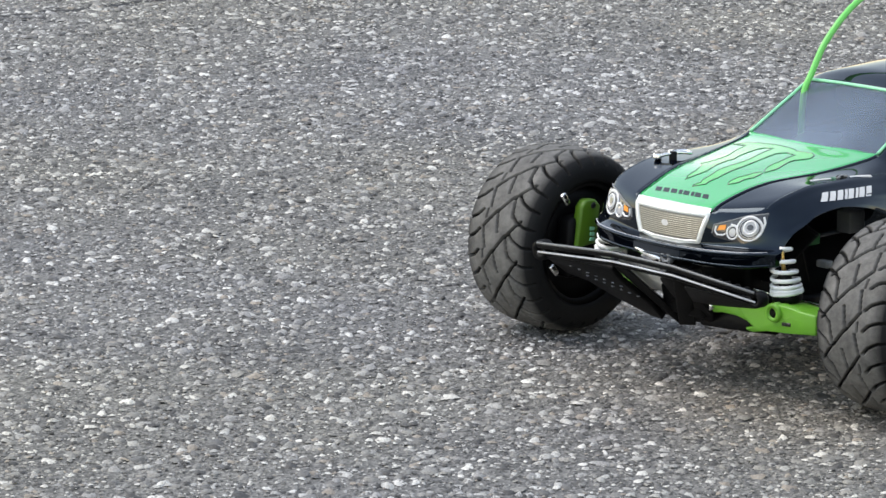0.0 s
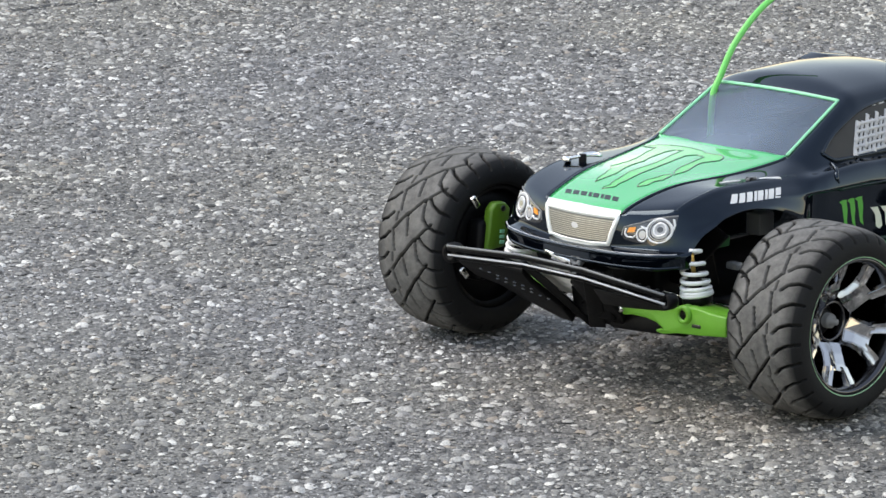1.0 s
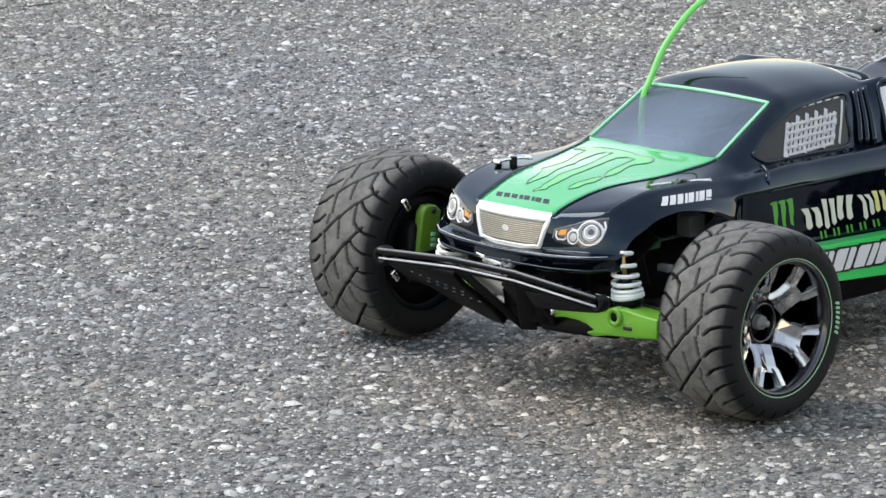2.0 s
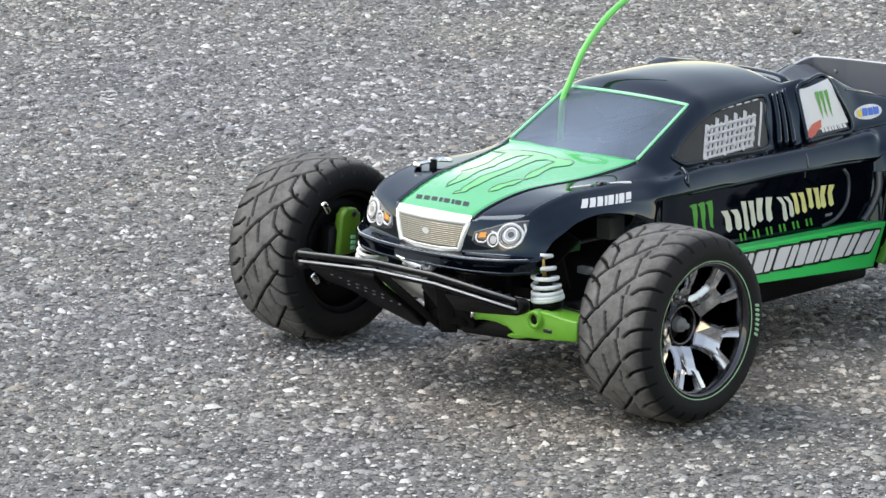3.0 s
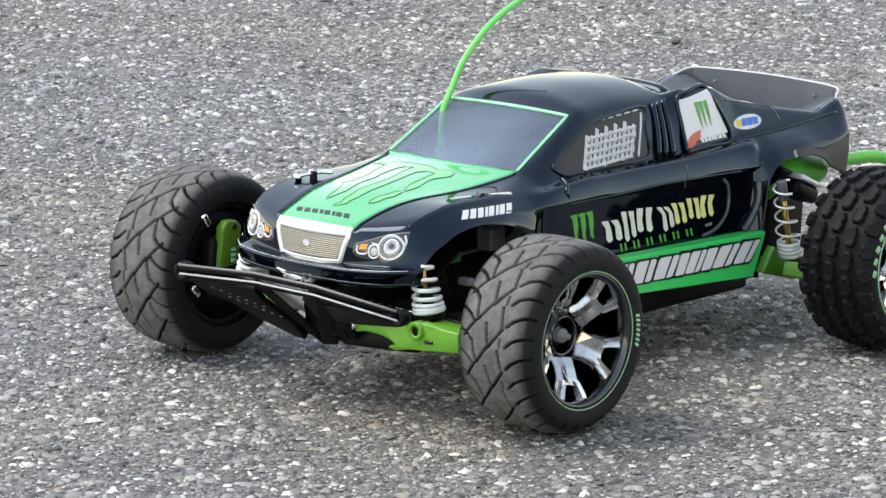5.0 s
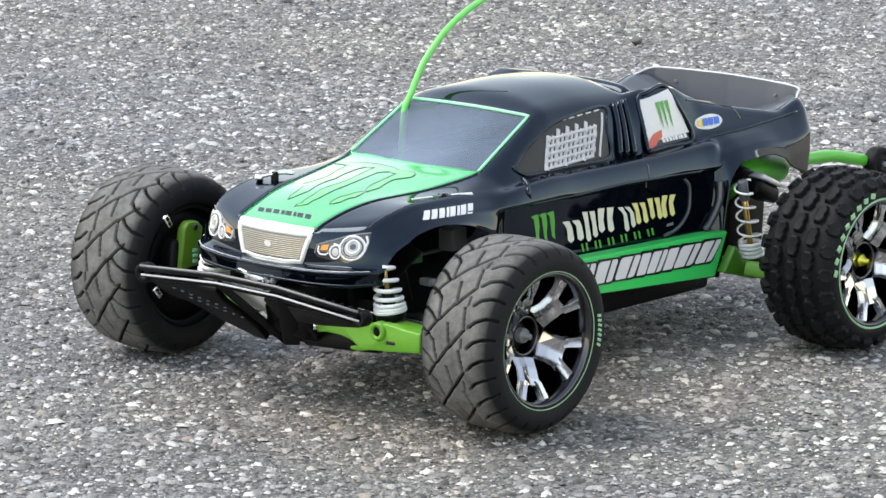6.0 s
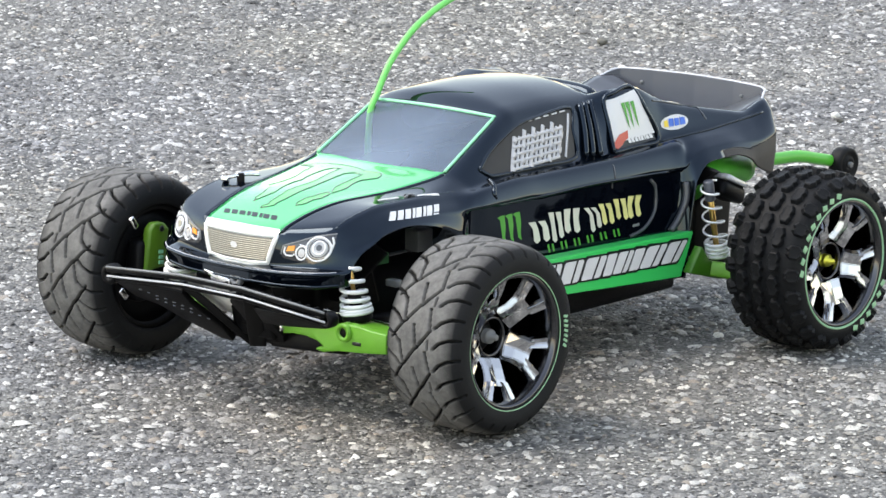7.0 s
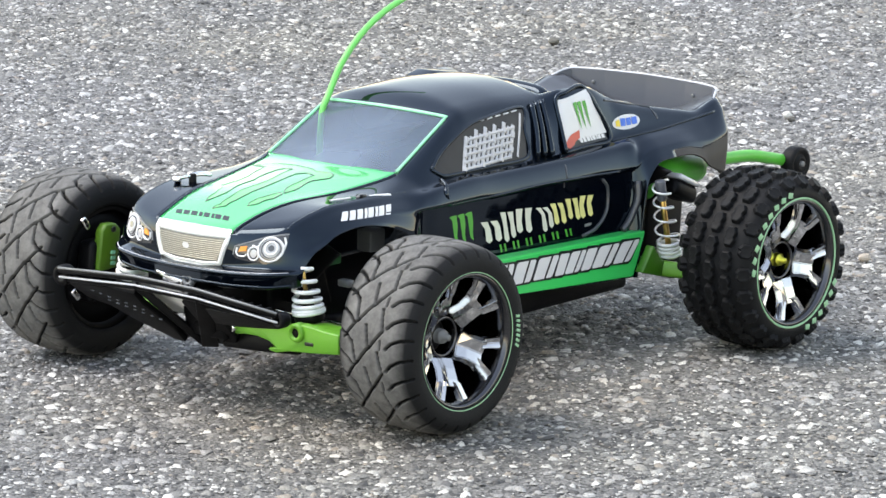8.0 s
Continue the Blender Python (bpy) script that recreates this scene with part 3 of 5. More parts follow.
def wheel(name, R, W, rim, road, spin, hub_depth, nut, spans):
    """A wheel with its tyre, round the origin."""
    face = -0.45 * W
    barrel = revolve([(rim - 0.0005, face - 0.0002), (rim + 0.0010, face - 0.0010), (rim + 0.0014, face + 0.0006), (rim + 0.0010, 0.40 * W), (rim - 0.0016, 0.40 * W), (rim - 0.0022, face + 0.004), (rim - 0.0012, face + 0.0012)], 96, closed=True)
    ob = part(name, barrel, BARREL, truck, "black chrome wheel with a forked five-spoke face")
    part("tyre", road_tyre(R, W, rim) if road else knob_tyre(R, W, rim), RUBBER if road else RUBBER_B, ob,
             "dusty black tyre with curved street grooves" if road else "black tyre with blocky off-road knobs")
    if not road:
        tread_knobs(R, W, rim, ob)
    part("pinstripe", revolve([(rim + 0.0012, face - 0.0009), (rim + 0.0020, face - 0.0016), (rim + 0.0028, face - 0.0009), (rim + 0.0020, face + 0.0006)], 96, closed=True), RING, ob, "thin green ring round the rim")
    for i in range(5):
        part("spoke", smooth=False, material=CHROME, parent=ob, bm=spoke(0.0110, rim - 0.0008, face + hub_depth - 0.0045, face + 0.0045, spin + 72 * i))
    collar = face + hub_depth - 0.0052
    part("hub_collar", revolve([(0.0092, collar + 0.0006), (0.0097, collar), (0.0106, collar), (0.0114, collar + 0.0012), (0.0118, collar + 0.010), (0.0092, collar + 0.014)], 48, closed=True), BARREL, ob)
    part("hub", revolve([(0.0001, face + hub_depth - 0.001), (0.0050, face + hub_depth - 0.001), (0.0090, face + hub_depth + 0.003), (0.0092, 0.42 * W), (0.0001, 0.42 * W)], 40), NYLON, ob)
    # black sleeve added to put shade on the rim's inside
    part("darkening_sleeve", revolve([(rim - 0.0030, 0.10 * W), (rim - 0.0030, 0.415 * W), (rim + 0.0018, 0.415 * W), (rim + 0.0018, 0.405 * W), (rim - 0.0024, 0.402 * W), (rim - 0.0024, 0.10 * W)], 64, closed=True), NYLON, ob)
    part("backing", revolve([(0.009, 0.30 * W), (rim - 0.001, 0.33 * W), (rim - 0.001, 0.36 * W), (0.009, 0.34 * W)], 64, closed=True), NYLON, ob)
    n = revolve([(0.0001, -0.0045), (0.0016, -0.0045), (0.0018, -0.001), (0.0036, -0.001), (0.0040, 0.0005), (0.0040, 0.0030), (0.0046, 0.0032), (0.0046, 0.004)], 6 if nut is BRASS else 24, Matrix.Translation((0, face + hub_depth - 0.0040, 0)))
    part("wheel_nut", n, nut, ob, "wheel nut on the axle end")
    if spans:
        sidewall_bars((rim + 0.002 + 0.84 * R) / 2 + 0.0006, -0.4905 * W * (1 if road else 0.97), spans, 0.0031, RING, ob)
    return ob


FRONT_R, FRONT_W, REAR_R, REAR_W, RIM = 0.0512, 0.0515, 0.0508, 0.0517, 0.0346
front = wheel("front_wheel", FRONT_R, FRONT_W, RIM, True, 43, 0.020, GREY, [(-14, 12, 7)])
front.matrix_basis = pose(0, -0.1287, FRONT_R - 0.0004, 0, 0, 0)
copy_thing(front, pose(0, 0.1287, FRONT_R - 0.0004, 0, 25, 180))
rear = wheel("rear_wheel", REAR_R, REAR_W, RIM, False, 58, 0.015, BRASS, [(96, 184, 9), (-20, -78, 6)])
rear.matrix_basis = pose(0.272, -0.1408, REAR_R - 0.0004, 0, 0, 0)
copy_thing(rear, pose(0.272, 0.1408, REAR_R - 0.0004, 0, 40, 180))

# ---- body shell: half stations from the front lip to the tail, each from the middle line down the side
NOSE = [  # front lip to the grille's top
    ((-.0505, 0, .0685), (-.0495, .027, .0685), (-.043, .052, .069), (-.036, .061, .070), (-.033, .0635, .070), (-.031, .0645, .070)),
    ((-.053, 0, .0755), (-.052, .027, .0757), (-.045, .053, .0765), (-.037, .0625, .077), (-.0335, .065, .077), (-.031, .066, .077)),
    ((-.0475, 0, .0775), (-.0455, .022, .078), (-.040, .050, .079), (-.034, .060, .079), (-.031, .064, .0795), (-.029, .066, .080)),
    ((-.0475, 0, .086), (-.0445, .0255, .0865), (-.037, .052, .0885), (-.030, .061, .0875), (-.027, .0655, .0865), (-.0245, .068, .0865)),
    ((-.0455, 0, .0955), (-.042, .027, .0955), (-.030, .0545, .099), (-.022, .063, .0945), (-.018, .0665, .0915), (-.016, .069, .0905)),
]
BONNET = [  # hood to the foot of the windscreen
    ((-.030, 0, .1015), (-.028, .0285, .1015), (-.016, .056, .1045), (-.010, .0645, .0985), (-.008, .068, .0955), (-.007, .0695, .0945)),
    ((-.004, 0, .109), (-.003, .033, .1067), (.005, .057, .1075), (.008, .066, .101), (.009, .069, .0975), (.010, .070, .0965)),
    ((.030, 0, .1125), (.030, .0405, .1085), (.030, .058, .1075), (.030, .067, .100), (.030, .070, .0955), (.031, .0705, .0935)),
    ((.058, 0, .1145), (.064, .0455, .1125), (.055, .059, .1065), (.055, .068, .098), (.053, .0705, .086), (.052, .0705, .0835)),
    ((.0605, 0, .1152), (.068, .0462, .1142), (.070, .060, .1065), (.066, .069, .098), (.062, .071, .078), (.060, .0715, .066)),
]
CABIN = [  # windscreen and roof
    ((.084, 0, .128), (.090, .0452, .1262), (.082, .0605, .108), (.078, .070, .098), (.075, .072, .070), (.073, .0725, .045)),
    ((.1085, 0, .1400), (.113, .0435, .138), (.108, .0605, .1095), (.108, .070, .098), (.108, .0725, .066), (.108, .073, .0415)),
    ((.125, 0, .1470), (.125, .0440, .1405), (.125, .0605, .109), (.125, .070, .097), (.125, .0725, .065), (.125, .0735, .0395)),
    ((.155, 0, .1492), (.155, .0440, .1405), (.155, .0605, .109), (.155, .071, .097), (.155, .073, .065), (.155, .0745, .0375)),
    ((.190, 0, .1470), (.1905, .0440, .1385), (.190, .061, .109), (.190, .072, .0965), (.190, .0745, .065), (.190, .077, .0355)),
]
QUARTER = [  # roof's end and the open bed
    ((.200, 0, .112), (.205, .0490, .1418), (.205, .0605, .1095), (.210, .0725, .0965), (.210, .075, .064), (.210, .0785, .0345)),
    ((.225, 0, .110), (.2235, .0500, .1410), (.232, .062, .1105), (.232, .074, .0955), (.232, .0765, .064), (.236, .081, .0335)),
    ((.240, 0, .109), (.240, .0512, .1340), (.242, .063, .111), (.2405, .0755, .0955), (.2395, .0785, .064), (.2345, .0812, .0338)),
    ((.248, 0, .108), (.248, .0525, .1305), (.250, .064, .1112), (.246, .0765, .100), (.245, .080, .093), (.2445, .082, .0885)),
    ((.262, 0, .1075), (.262, .054, .1265), (.262, .0655, .1115), (.2595, .0775, .104), (.258, .0805, .0995), (.2577, .082, .0978)),
]
TAIL = [  # over the rear wheel to the tail
    ((.280, 0, .1065), (.280, .0565, .1225), (.280, .0665, .112), (.279, .078, .1045), (.278, .081, .100), (.2776, .0822, .0982)),
    ((.295, 0, .106), (.297, .059, .119), (.297, .067, .1125), (.296, .078, .103), (.2945, .0805, .0965), (.2937, .0815, .0942)),
    ((.310, 0, .1055), (.312, .061, .1165), (.311, .0675, .113), (.307, .078, .1025), (.303, .0805, .093), (.3019, .081, .088)),
    ((.333, 0, .105), (.329, .061, .1205), (.330, .0665, .1165), (.325, .0755, .104), (.322, .0775, .094), (.319, .078, .081)),
    ((.342, 0, .104), (.338, .055, .1215), (.338, .060, .1165), (.332, .066, .100), (.329, .068, .090), (.326, .069, .079)),
]


def smooth_through(a, sub):
    """Points between the rows of an array, smooth and without overshoot."""
    d = np.diff(a, axis=0)
    m = np.zeros_like(a)
    same = d[:-1] * d[1:] > 0
    m[1:-1] = np.where(same, 2 * d[:-1] * d[1:] / np.where(same, d[:-1] + d[1:], 1), 0)
    m[0], m[-1] = d[0], d[-1]
    out = []
    for i in range(len(a) - 1):
        for k in range(sub):
            t = k / sub
            out.append((2 * t ** 3 - 3 * t * t + 1) * a[i] + (t ** 3 - 2 * t * t + t) * m[i] + (3 * t * t - 2 * t ** 3) * a[i + 1] + (t ** 3 - t * t) * m[i + 1])
    return np.array(out + [a[-1]])


SUB, ACROSS = 7, 8
net = np.array(NOSE + BONNET + CABIN + QUARTER + TAIL)
net[9:17, 4:, 1] -= 0.0027  # the doors stand almost upright
tight = (np.arange(len(net)) >= 9) & (np.arange(len(net)) <= 17)
k_out, k_down = np.where(tight, 0.66, 0.5)[:, None], np.where(tight, 0.26, 0.45)[:, None]
ledge = net[:, 2] + (net[:, 3] - net[:, 2]) * np.concatenate([k_down, k_out, k_down], 1)
step = net[:, 3] + np.where(tight[:, None], np.array([[0, -0.0022, -0.0016]]), 0.25 * (net[:, 4] - net[:, 3]))
net = np.concatenate([net[:, :3], ledge[:, None], net[:, 3:4], step[:, None], net[:, 4:]], 1)
full = np.concatenate([net[:, :0:-1] * (1, -1, 1), net], 1)
grid = smooth_through(full, SUB)
grid = smooth_through(grid.transpose(1, 0, 2), ACROSS).transpose(1, 0, 2)
NA, NB = grid.shape[:2]


i9, i11, jm = 9 * SUB, 11 * SUB, 7 * ACROSS
for i in range(i9 + 1, i11):
    t = (i - i9) / (i11 - i9)
    mid = grid[i9, jm] * (1 - t) + grid[i11, jm] * t
    for j in range(6 * ACROSS, 8 * ACROSS + 1):
        u = j / ACROSS - 7
        side = 6 * ACROSS if u < 0 else 8 * ACROSS
        rim = grid[i9, side] * (1 - t) + grid[i11, side] * t
        grid[i, j] = (mid[0] + (rim[0] - mid[0]) * u * u, rim[1] * abs(u), mid[2] + (rim[2] - mid[2]) * u * u)
for i in (i9, i11):
    mid = grid[i, jm].copy()
    for j in range(6 * ACROSS, 8 * ACROSS + 1):
        u = j / ACROSS - 7
        rim = grid[i, 6 * ACROSS if u < 0 else 8 * ACROSS].copy()
        grid[i, j] = (mid[0] + (rim[0] - mid[0]) * u * u, rim[1] * abs(u), mid[2] + (rim[2] - mid[2]) * u * u)


i14 = 14 * SUB
for i in range(i11 + 1, i14 + 1):
    t = (i - i11) / SUB
    power = 2 + 0.4 * min(1, t)
    mid = grid[i, jm].copy()
    for j in range(6 * ACROSS, 8 * ACROSS + 1):
        u = j / ACROSS - 7
        rim = grid[i, 6 * ACROSS if u < 0 else 8 * ACROSS].copy()
        k = abs(u) ** power
        grid[i, j] = (mid[0] + (rim[0] - mid[0]) * u * u, rim[1] * abs(u), mid[2] + (rim[2] - mid[2]) * k)


def region(test):
    """The faces of the shell for which test(station, row) holds; row runs from -7 (near sill) to 7."""
    keep = [(i, j) for i in range(NA - 1) for j in range(NB - 1) if test((i + 0.5) / SUB, (j + 0.5) / ACROSS - 7)]
    used = sorted({(i + a, j + b) for i, j in keep for a in (0, 1) for b in (0, 1)})
    index = {k: n for n, k in enumerate(used)}
    return [tuple(grid[k]) for k in used], [(index[i, j], index[i + 1, j], index[i + 1, j + 1], index[i, j + 1]) for i, j in keep]


def is_hood(s, r):
    return 4 < s < 9 and abs(r) < 1


def is_screen(s, r):
    return 9 < s < 11 and abs(r) < 1


def is_deck(s, r):
    return s > 15 and abs(r) < 1


def is_skirt(s, r):
    return s > 19.6 and abs(r) > 5.5 - 0.55 * max(0, s - 21)


all_v, all_f = region(lambda s, r: True)
SKIN = BVHTree.FromPolygons([Vector(v) for v in all_v], all_f)
ROLL = Matrix.Translation((0, 0, 0.06)) @ Matrix.Rotation(radians(-1.0), 4, "X") @ Matrix.Translation((0, 0, -0.06))
shell = part("body_shell", region(lambda s, r: not (is_hood(s, r) or is_screen(s, r) or is_deck(s, r) or is_skirt(s, r))), BLACK, truck, "glossy black moulded truck body", at=ROLL)
hood = part("hood", region(is_hood), GREEN, shell, "bright green glossy hood")
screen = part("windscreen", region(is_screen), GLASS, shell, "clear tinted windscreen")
screen.visible_shadow = False
deck = part("rear_deck", region(is_deck), DECK, shell, "dark grey rear deck")
skirts = [part("rear_skirt", region(lambda s, r: is_skirt(s, r) and r * sg > 0), SKIRT, shell, "matte dark brown-grey rear skirt") for sg in (-1, 1)]
for ob in (shell, hood, deck, *skirts):
    so = ob.modifiers.new("thickness", "SOLIDIFY")
    so.thickness, so.offset = 0.0011, 0.0


# ---- decals and mouldings on the shell: drawn in side (xz), plan (xy) or front (yz) view and laid on the skin
def on_skin(p, view, off):
    if view == "xz":
        src, way = Vector((p[0], -0.3, p[1])), Vector((0, 1, 0))
    elif view == "xy":
        src, way = Vector((p[0], p[1], 0.4)), Vector((0, 0, -1))
    else:
        src, way = Vector((-0.3, p[0], p[1])), Vector((1, 0, 0))
    hit, normal, _, _ = SKIN.ray_cast(src, way)
    if hit is None:
        hit, normal, _, _ = SKIN.find_nearest(src + way * 0.25)
    if normal.dot(way) > 0:
        normal = -normal
    return hit + normal * off


def decal(name, outline, view, material, label="", off=0.0007, parent=None):
    """A sheet of the given outline laid on the skin."""
    bm = bmesh.new()
    bm.faces.new([bm.verts.new((u, v, 0)) for u, v in outline])
    for _ in range(6):
        bmesh.ops.triangulate(bm, faces=bm.faces[:])
        long_edges = [e for e in bm.edges if e.calc_length() > 0.0035]
        if not long_edges:
            break
        bmesh.ops.subdivide_edges(bm, edges=long_edges, cuts=1)
    bmesh.ops.triangulate(bm, faces=bm.faces[:])
    for v in bm.verts:
        v.co = on_skin(v.co, view, off)
    bmesh.ops.recalc_face_normals(bm, faces=bm.faces[:])
    return part(name, bm, material, parent or shell, label)


def band(points, width, closed=False):
    """The outline strip of a line in the drawing plane, as quads (list of 4-point outlines)."""
    p = [Vector(q) for q in points]
    n = len(p)
    sides = []
    for i in range(n):
        a, b = (p[(i - 1) % n], p[(i + 1) % n]) if closed else (p[max(i - 1, 0)], p[min(i + 1, n - 1)])
        d = (b - a).normalized()
        w = width[i] if isinstance(width, (list, tuple)) else width
        o = Vector((-d.y, d.x)) * w / 2
        sides.append((p[i] + o, p[i] - o))
    return sides


def stroke(name, points, width, view, material, label="", off=0.0007, closed=False, lift=0.0003, parent=None):
    """A raised line of a given width laid on the skin."""
    fine = []
    n = len(points)
    for i in range(n if closed else n - 1):
        a, b = Vector(points[i]), Vector(points[(i + 1) % n])
        k = max(1, int((b - a).length / 0.0025))
        fine += [a.lerp(b, j / k) for j in range(k)]
    if not closed:
        fine.append(Vector(points[-1]))
    sides = band(fine, width, closed)
    bm = bmesh.new()
    rows = [[bm.verts.new(on_skin(q, view, h)) for q, h in ((a, 0.0001), (a.lerp(b, 0.12), off + lift), (a.lerp(b, 0.88), off + lift), (b, 0.0001))] for a, b in sides]
    for i in range(len(rows) if closed else len(rows) - 1):
        r, q = rows[i], rows[(i + 1) % len(rows)]
        for k in range(3):
            bm.faces.new((r[k], r[k + 1], q[k + 1], q[k]))
    bmesh.ops.recalc_face_normals(bm, faces=bm.faces[:])
    return part(name, bm, material, parent or shell, label)


def bead(name, points, radius, view, material, label="", sink=0.3, closed=False):
    """A round moulding along a line on the skin."""
    pts = [on_skin(q, view, radius * (1 - sink)) for q in points]
    if closed:
        pts.append(pts[0])
    return part(name, tube(spline(pts, 6), radius, 8), material, shell, label)


def quad_at(quad, u, v):
    tl, tr, br, bl = [Vector(q) for q in quad]
    return tl.lerp(tr, u).lerp(bl.lerp(br, u), v)


def letter_bars(quad, widths, view, material, off, fill=0.8):
    """A word as plain bars of its size: one slab a letter between the corners of quad."""
    total, at = sum(widths), 0.0
    for w in widths:
        u0, u1 = at / total, (at + w * fill) / total
        at += w
        decal("letter_bar", [quad_at(quad, a, b) for a, b in ((u0, 0), (u1, 0), (u1, 1), (u0, 1))], view, material, off=off)


def ellipse(c, a, b, n=28, turn=0.0):
    out = []
    for i in range(n):
        t = 2 * math.pi * i / n
        x, y = a * math.cos(t), b * math.sin(t)
        out.append((c[0] + x * math.cos(turn) - y * math.sin(turn), c[1] + x * math.sin(turn) + y * math.cos(turn)))
    return out


# green edging round the windscreen, along its own border
def border(i0, j0, i1, j1):
    n = max(abs(i1 - i0), abs(j1 - j0))
    out = []
    for k in range(n + 1):
        i, j = round(i0 + (i1 - i0) * k / n), round(j0 + (j1 - j0) * k / n)
        out.append(Vector(grid[i, j]) + Vector((-0.0003, 0, 0.0005)))
    return out


j_near, j_far, i_low, i_top = 6 * ACROSS, 8 * ACROSS, 9 * SUB, 11 * SUB
edge = border(i_low, j_near, i_top, j_near) + border(i_top, j_near, i_top, j_far)[1:] + border(i_top, j_far, i_low, j_far)[1:]
part("windscreen_edging", tube(edge, 0.00095, 8), TRIM, shell, "pale green painted edging")

for sg in (-1, 1):
    j = (7 + sg) * ACROSS
    part("hood_crease", tube([Vector(grid[i, j]) + Vector((0, sg * 0.0004, 0.0002)) for i in range(4 * SUB, 9 * SUB - 2)], 0.0009, 8), BLACK, shell)
    j = (7 + 2 * sg) * ACROSS
    part("fender_crease", tube([Vector(grid[i, j]) for i in range(4 * SUB, 8 * SUB + 3)], 0.0008, 8), BLACK, shell)

for st, rad in ((1, 0.0011), (0, 0.0009)):
    part("lip_edge", tube([Vector(grid[round((st + 0.12) * SUB), j]) + Vector((-0.0004, 0, 0)) for j in range(2 * ACROSS, 12 * ACROSS + 1, 2)], rad, 8), BLACK, shell, "rounded glossy lip edge")

# the lip's bright reflection, laid on as a thin pale tube
part("lip_highlight", tube([Vector(grid[round(1.35 * SUB), j]) + Vector((-0.0010, 0, 0.0004)) for j in range(3 * ACROSS, 11 * ACROSS + 1, 2)], 0.00045, 6), EDGE, shell, "pale line painted as the front lip's highlight")

# lamps, on both front corners
for sg in (1, -1):
    def fl(pts):
        q = [(sg * y, z) for y, z in pts]
        return q if sg > 0 else q[::-1]
    decal("headlamp", fl([(-.0290, .0850), (-.0300, .0895), (-.0398, .0926), (-.0467, .0951), (-.0561, .0969), (-.0566, .0899), (-.0540, .0840), (-.0479, .0813), (-.0362, .0822), (-.0302, .0832)]), "yz", DARKLAMP, "printed headlamp with chrome rings and amber corner")
    stroke("headlamp_rim", fl([(-.0290, .0850), (-.0300, .0895), (-.0398, .0926), (-.0467, .0951), (-.0561, .0969)]), 0.0007, "yz", GREY, off=0.0009)
    decal("lamp_reflector", fl(ellipse((-.0498, .0893), .0056, .0052)), "yz", LAMP, off=0.0010)
    stroke("lamp_ring", fl(ellipse((-.0494, .0890), .0062, .0060)), 0.0010, "yz", LAMP_WHITE, "white lamp ring", off=0.0011, closed=True)
    stroke("lamp_ring", fl(ellipse((-.0501, .0897), .0031, .0032)), 0.0011, "yz", LAMP_WHITE, off=0.0012, closed=True)
    stroke("lamp_ring", fl(ellipse((-.0498, .0893), .0047, .0044)), 0.0006, "yz", DARKLAMP, off=0.0012, closed=True)
    decal("lamp_bulb", fl(ellipse((-.0501, .0898), .0016, .0015, 16)), "yz", DARKLAMP, off=0.0012)
    stroke("lamp_ring", fl(ellipse((-.0409, .0864), .0030, .0034)), 0.0009, "yz", LAMP_WHITE, off=0.0011, closed=True)
    decal("lamp_reflector", fl(ellipse((-.0409, .0864), .0019, .0022)), "yz", LAMP, off=0.0010)
    stroke("lamp_ring", fl([(-.0395, .0905), (-.0425, .0900), (-.0440, .0880)]), 0.0008, "yz", LAMP_WHITE, off=0.0011)
    decal("indicator", fl([(-.0322, .0868), (-.0330, .0894), (-.0368, .0900), (-.0366, .0874)]), "yz", AMBER, "amber indicator", off=0.0011)
    stroke("lamp_ring", fl([(-.0312, .0890), (-.0308, .0862), (-.0322, .0846), (-.0356, .0846), (-.0372, .0858)]), 0.0009, "yz", LAMP_WHITE, off=0.0011)
    stroke("lamp_ring", fl([(-.0549, .0953), (-.0560, .0925), (-.0556, .0882), (-.0535, .0848)]), 0.0009, "yz", LAMP_WHITE, off=0.0011)

# grille
inner = [(.0236, .0922), (.0190, .0806), (.0085, .0797), (-.0085, .0797), (-.0190, .0806), (-.0236, .0922)]
decal("grille_mesh", inner, "yz", MESH_METAL, "grey metal mesh grille", off=0.0008)
for k in range(11):
    z = 0.0809 + k * 0.00103
    y = 0.0192 + (z - 0.0806) * 0.39
    stroke("grille_wire", [(-y, z), (y, z)], 0.0005, "yz", WIRE, off=0.0011)
stroke("grille_surround", [(.0254, .0936), (.0206, .0791), (.009, .0781), (-.009, .0781), (-.0206, .0791), (-.0254, .0936)], 0.0027, "yz", CHROME_WHITE, "polished silver grille surround", off=0.0012, closed=True, lift=0.0006)
# sky reflected on the hood's front edge, painted as a pale band
stroke("brow_highlight", [(.0262, .0951), (.0, .0956), (-.0262, .0951)], 0.0036, "yz", CHROME_WHITE, "pale band painted as the highlight over the grille", off=0.0010)
decal("emblem", ellipse((0.001, .0868), .0026, .0017, 6, 0.15), "yz", STICKER, "small white emblem", off=0.0016)

# claw marks and wording bars on the hood
CLAW_FAR = [(.0460, .0390), (.0495, .0315), (.0504, .0229), (.0496, .0112), (.0470, -.0037), (.0447, -.0081), (.0471, -.0176), (.0449, -.0207), (.0401, -.0222), (.0344, -.0195), (.0294, -.0178), (.0241, -.0186), (.0166, -.0207), (.0121, -.0209), (.0058, -.0203),
            (.0080, -.0183), (.0137, -.0155), (.0231, -.0142), (.0301, -.0133), (.0385, -.0126), (.0392, -.0067), (.0338, -.0030), (.0280, -.0035), (.0162, -.0048), (.0050, -.0056), (-.0034, -.0054), (-.0117, -.0053), (-.0175, -.0043), (-.0225, -.0042), (-.0268, .0017)]
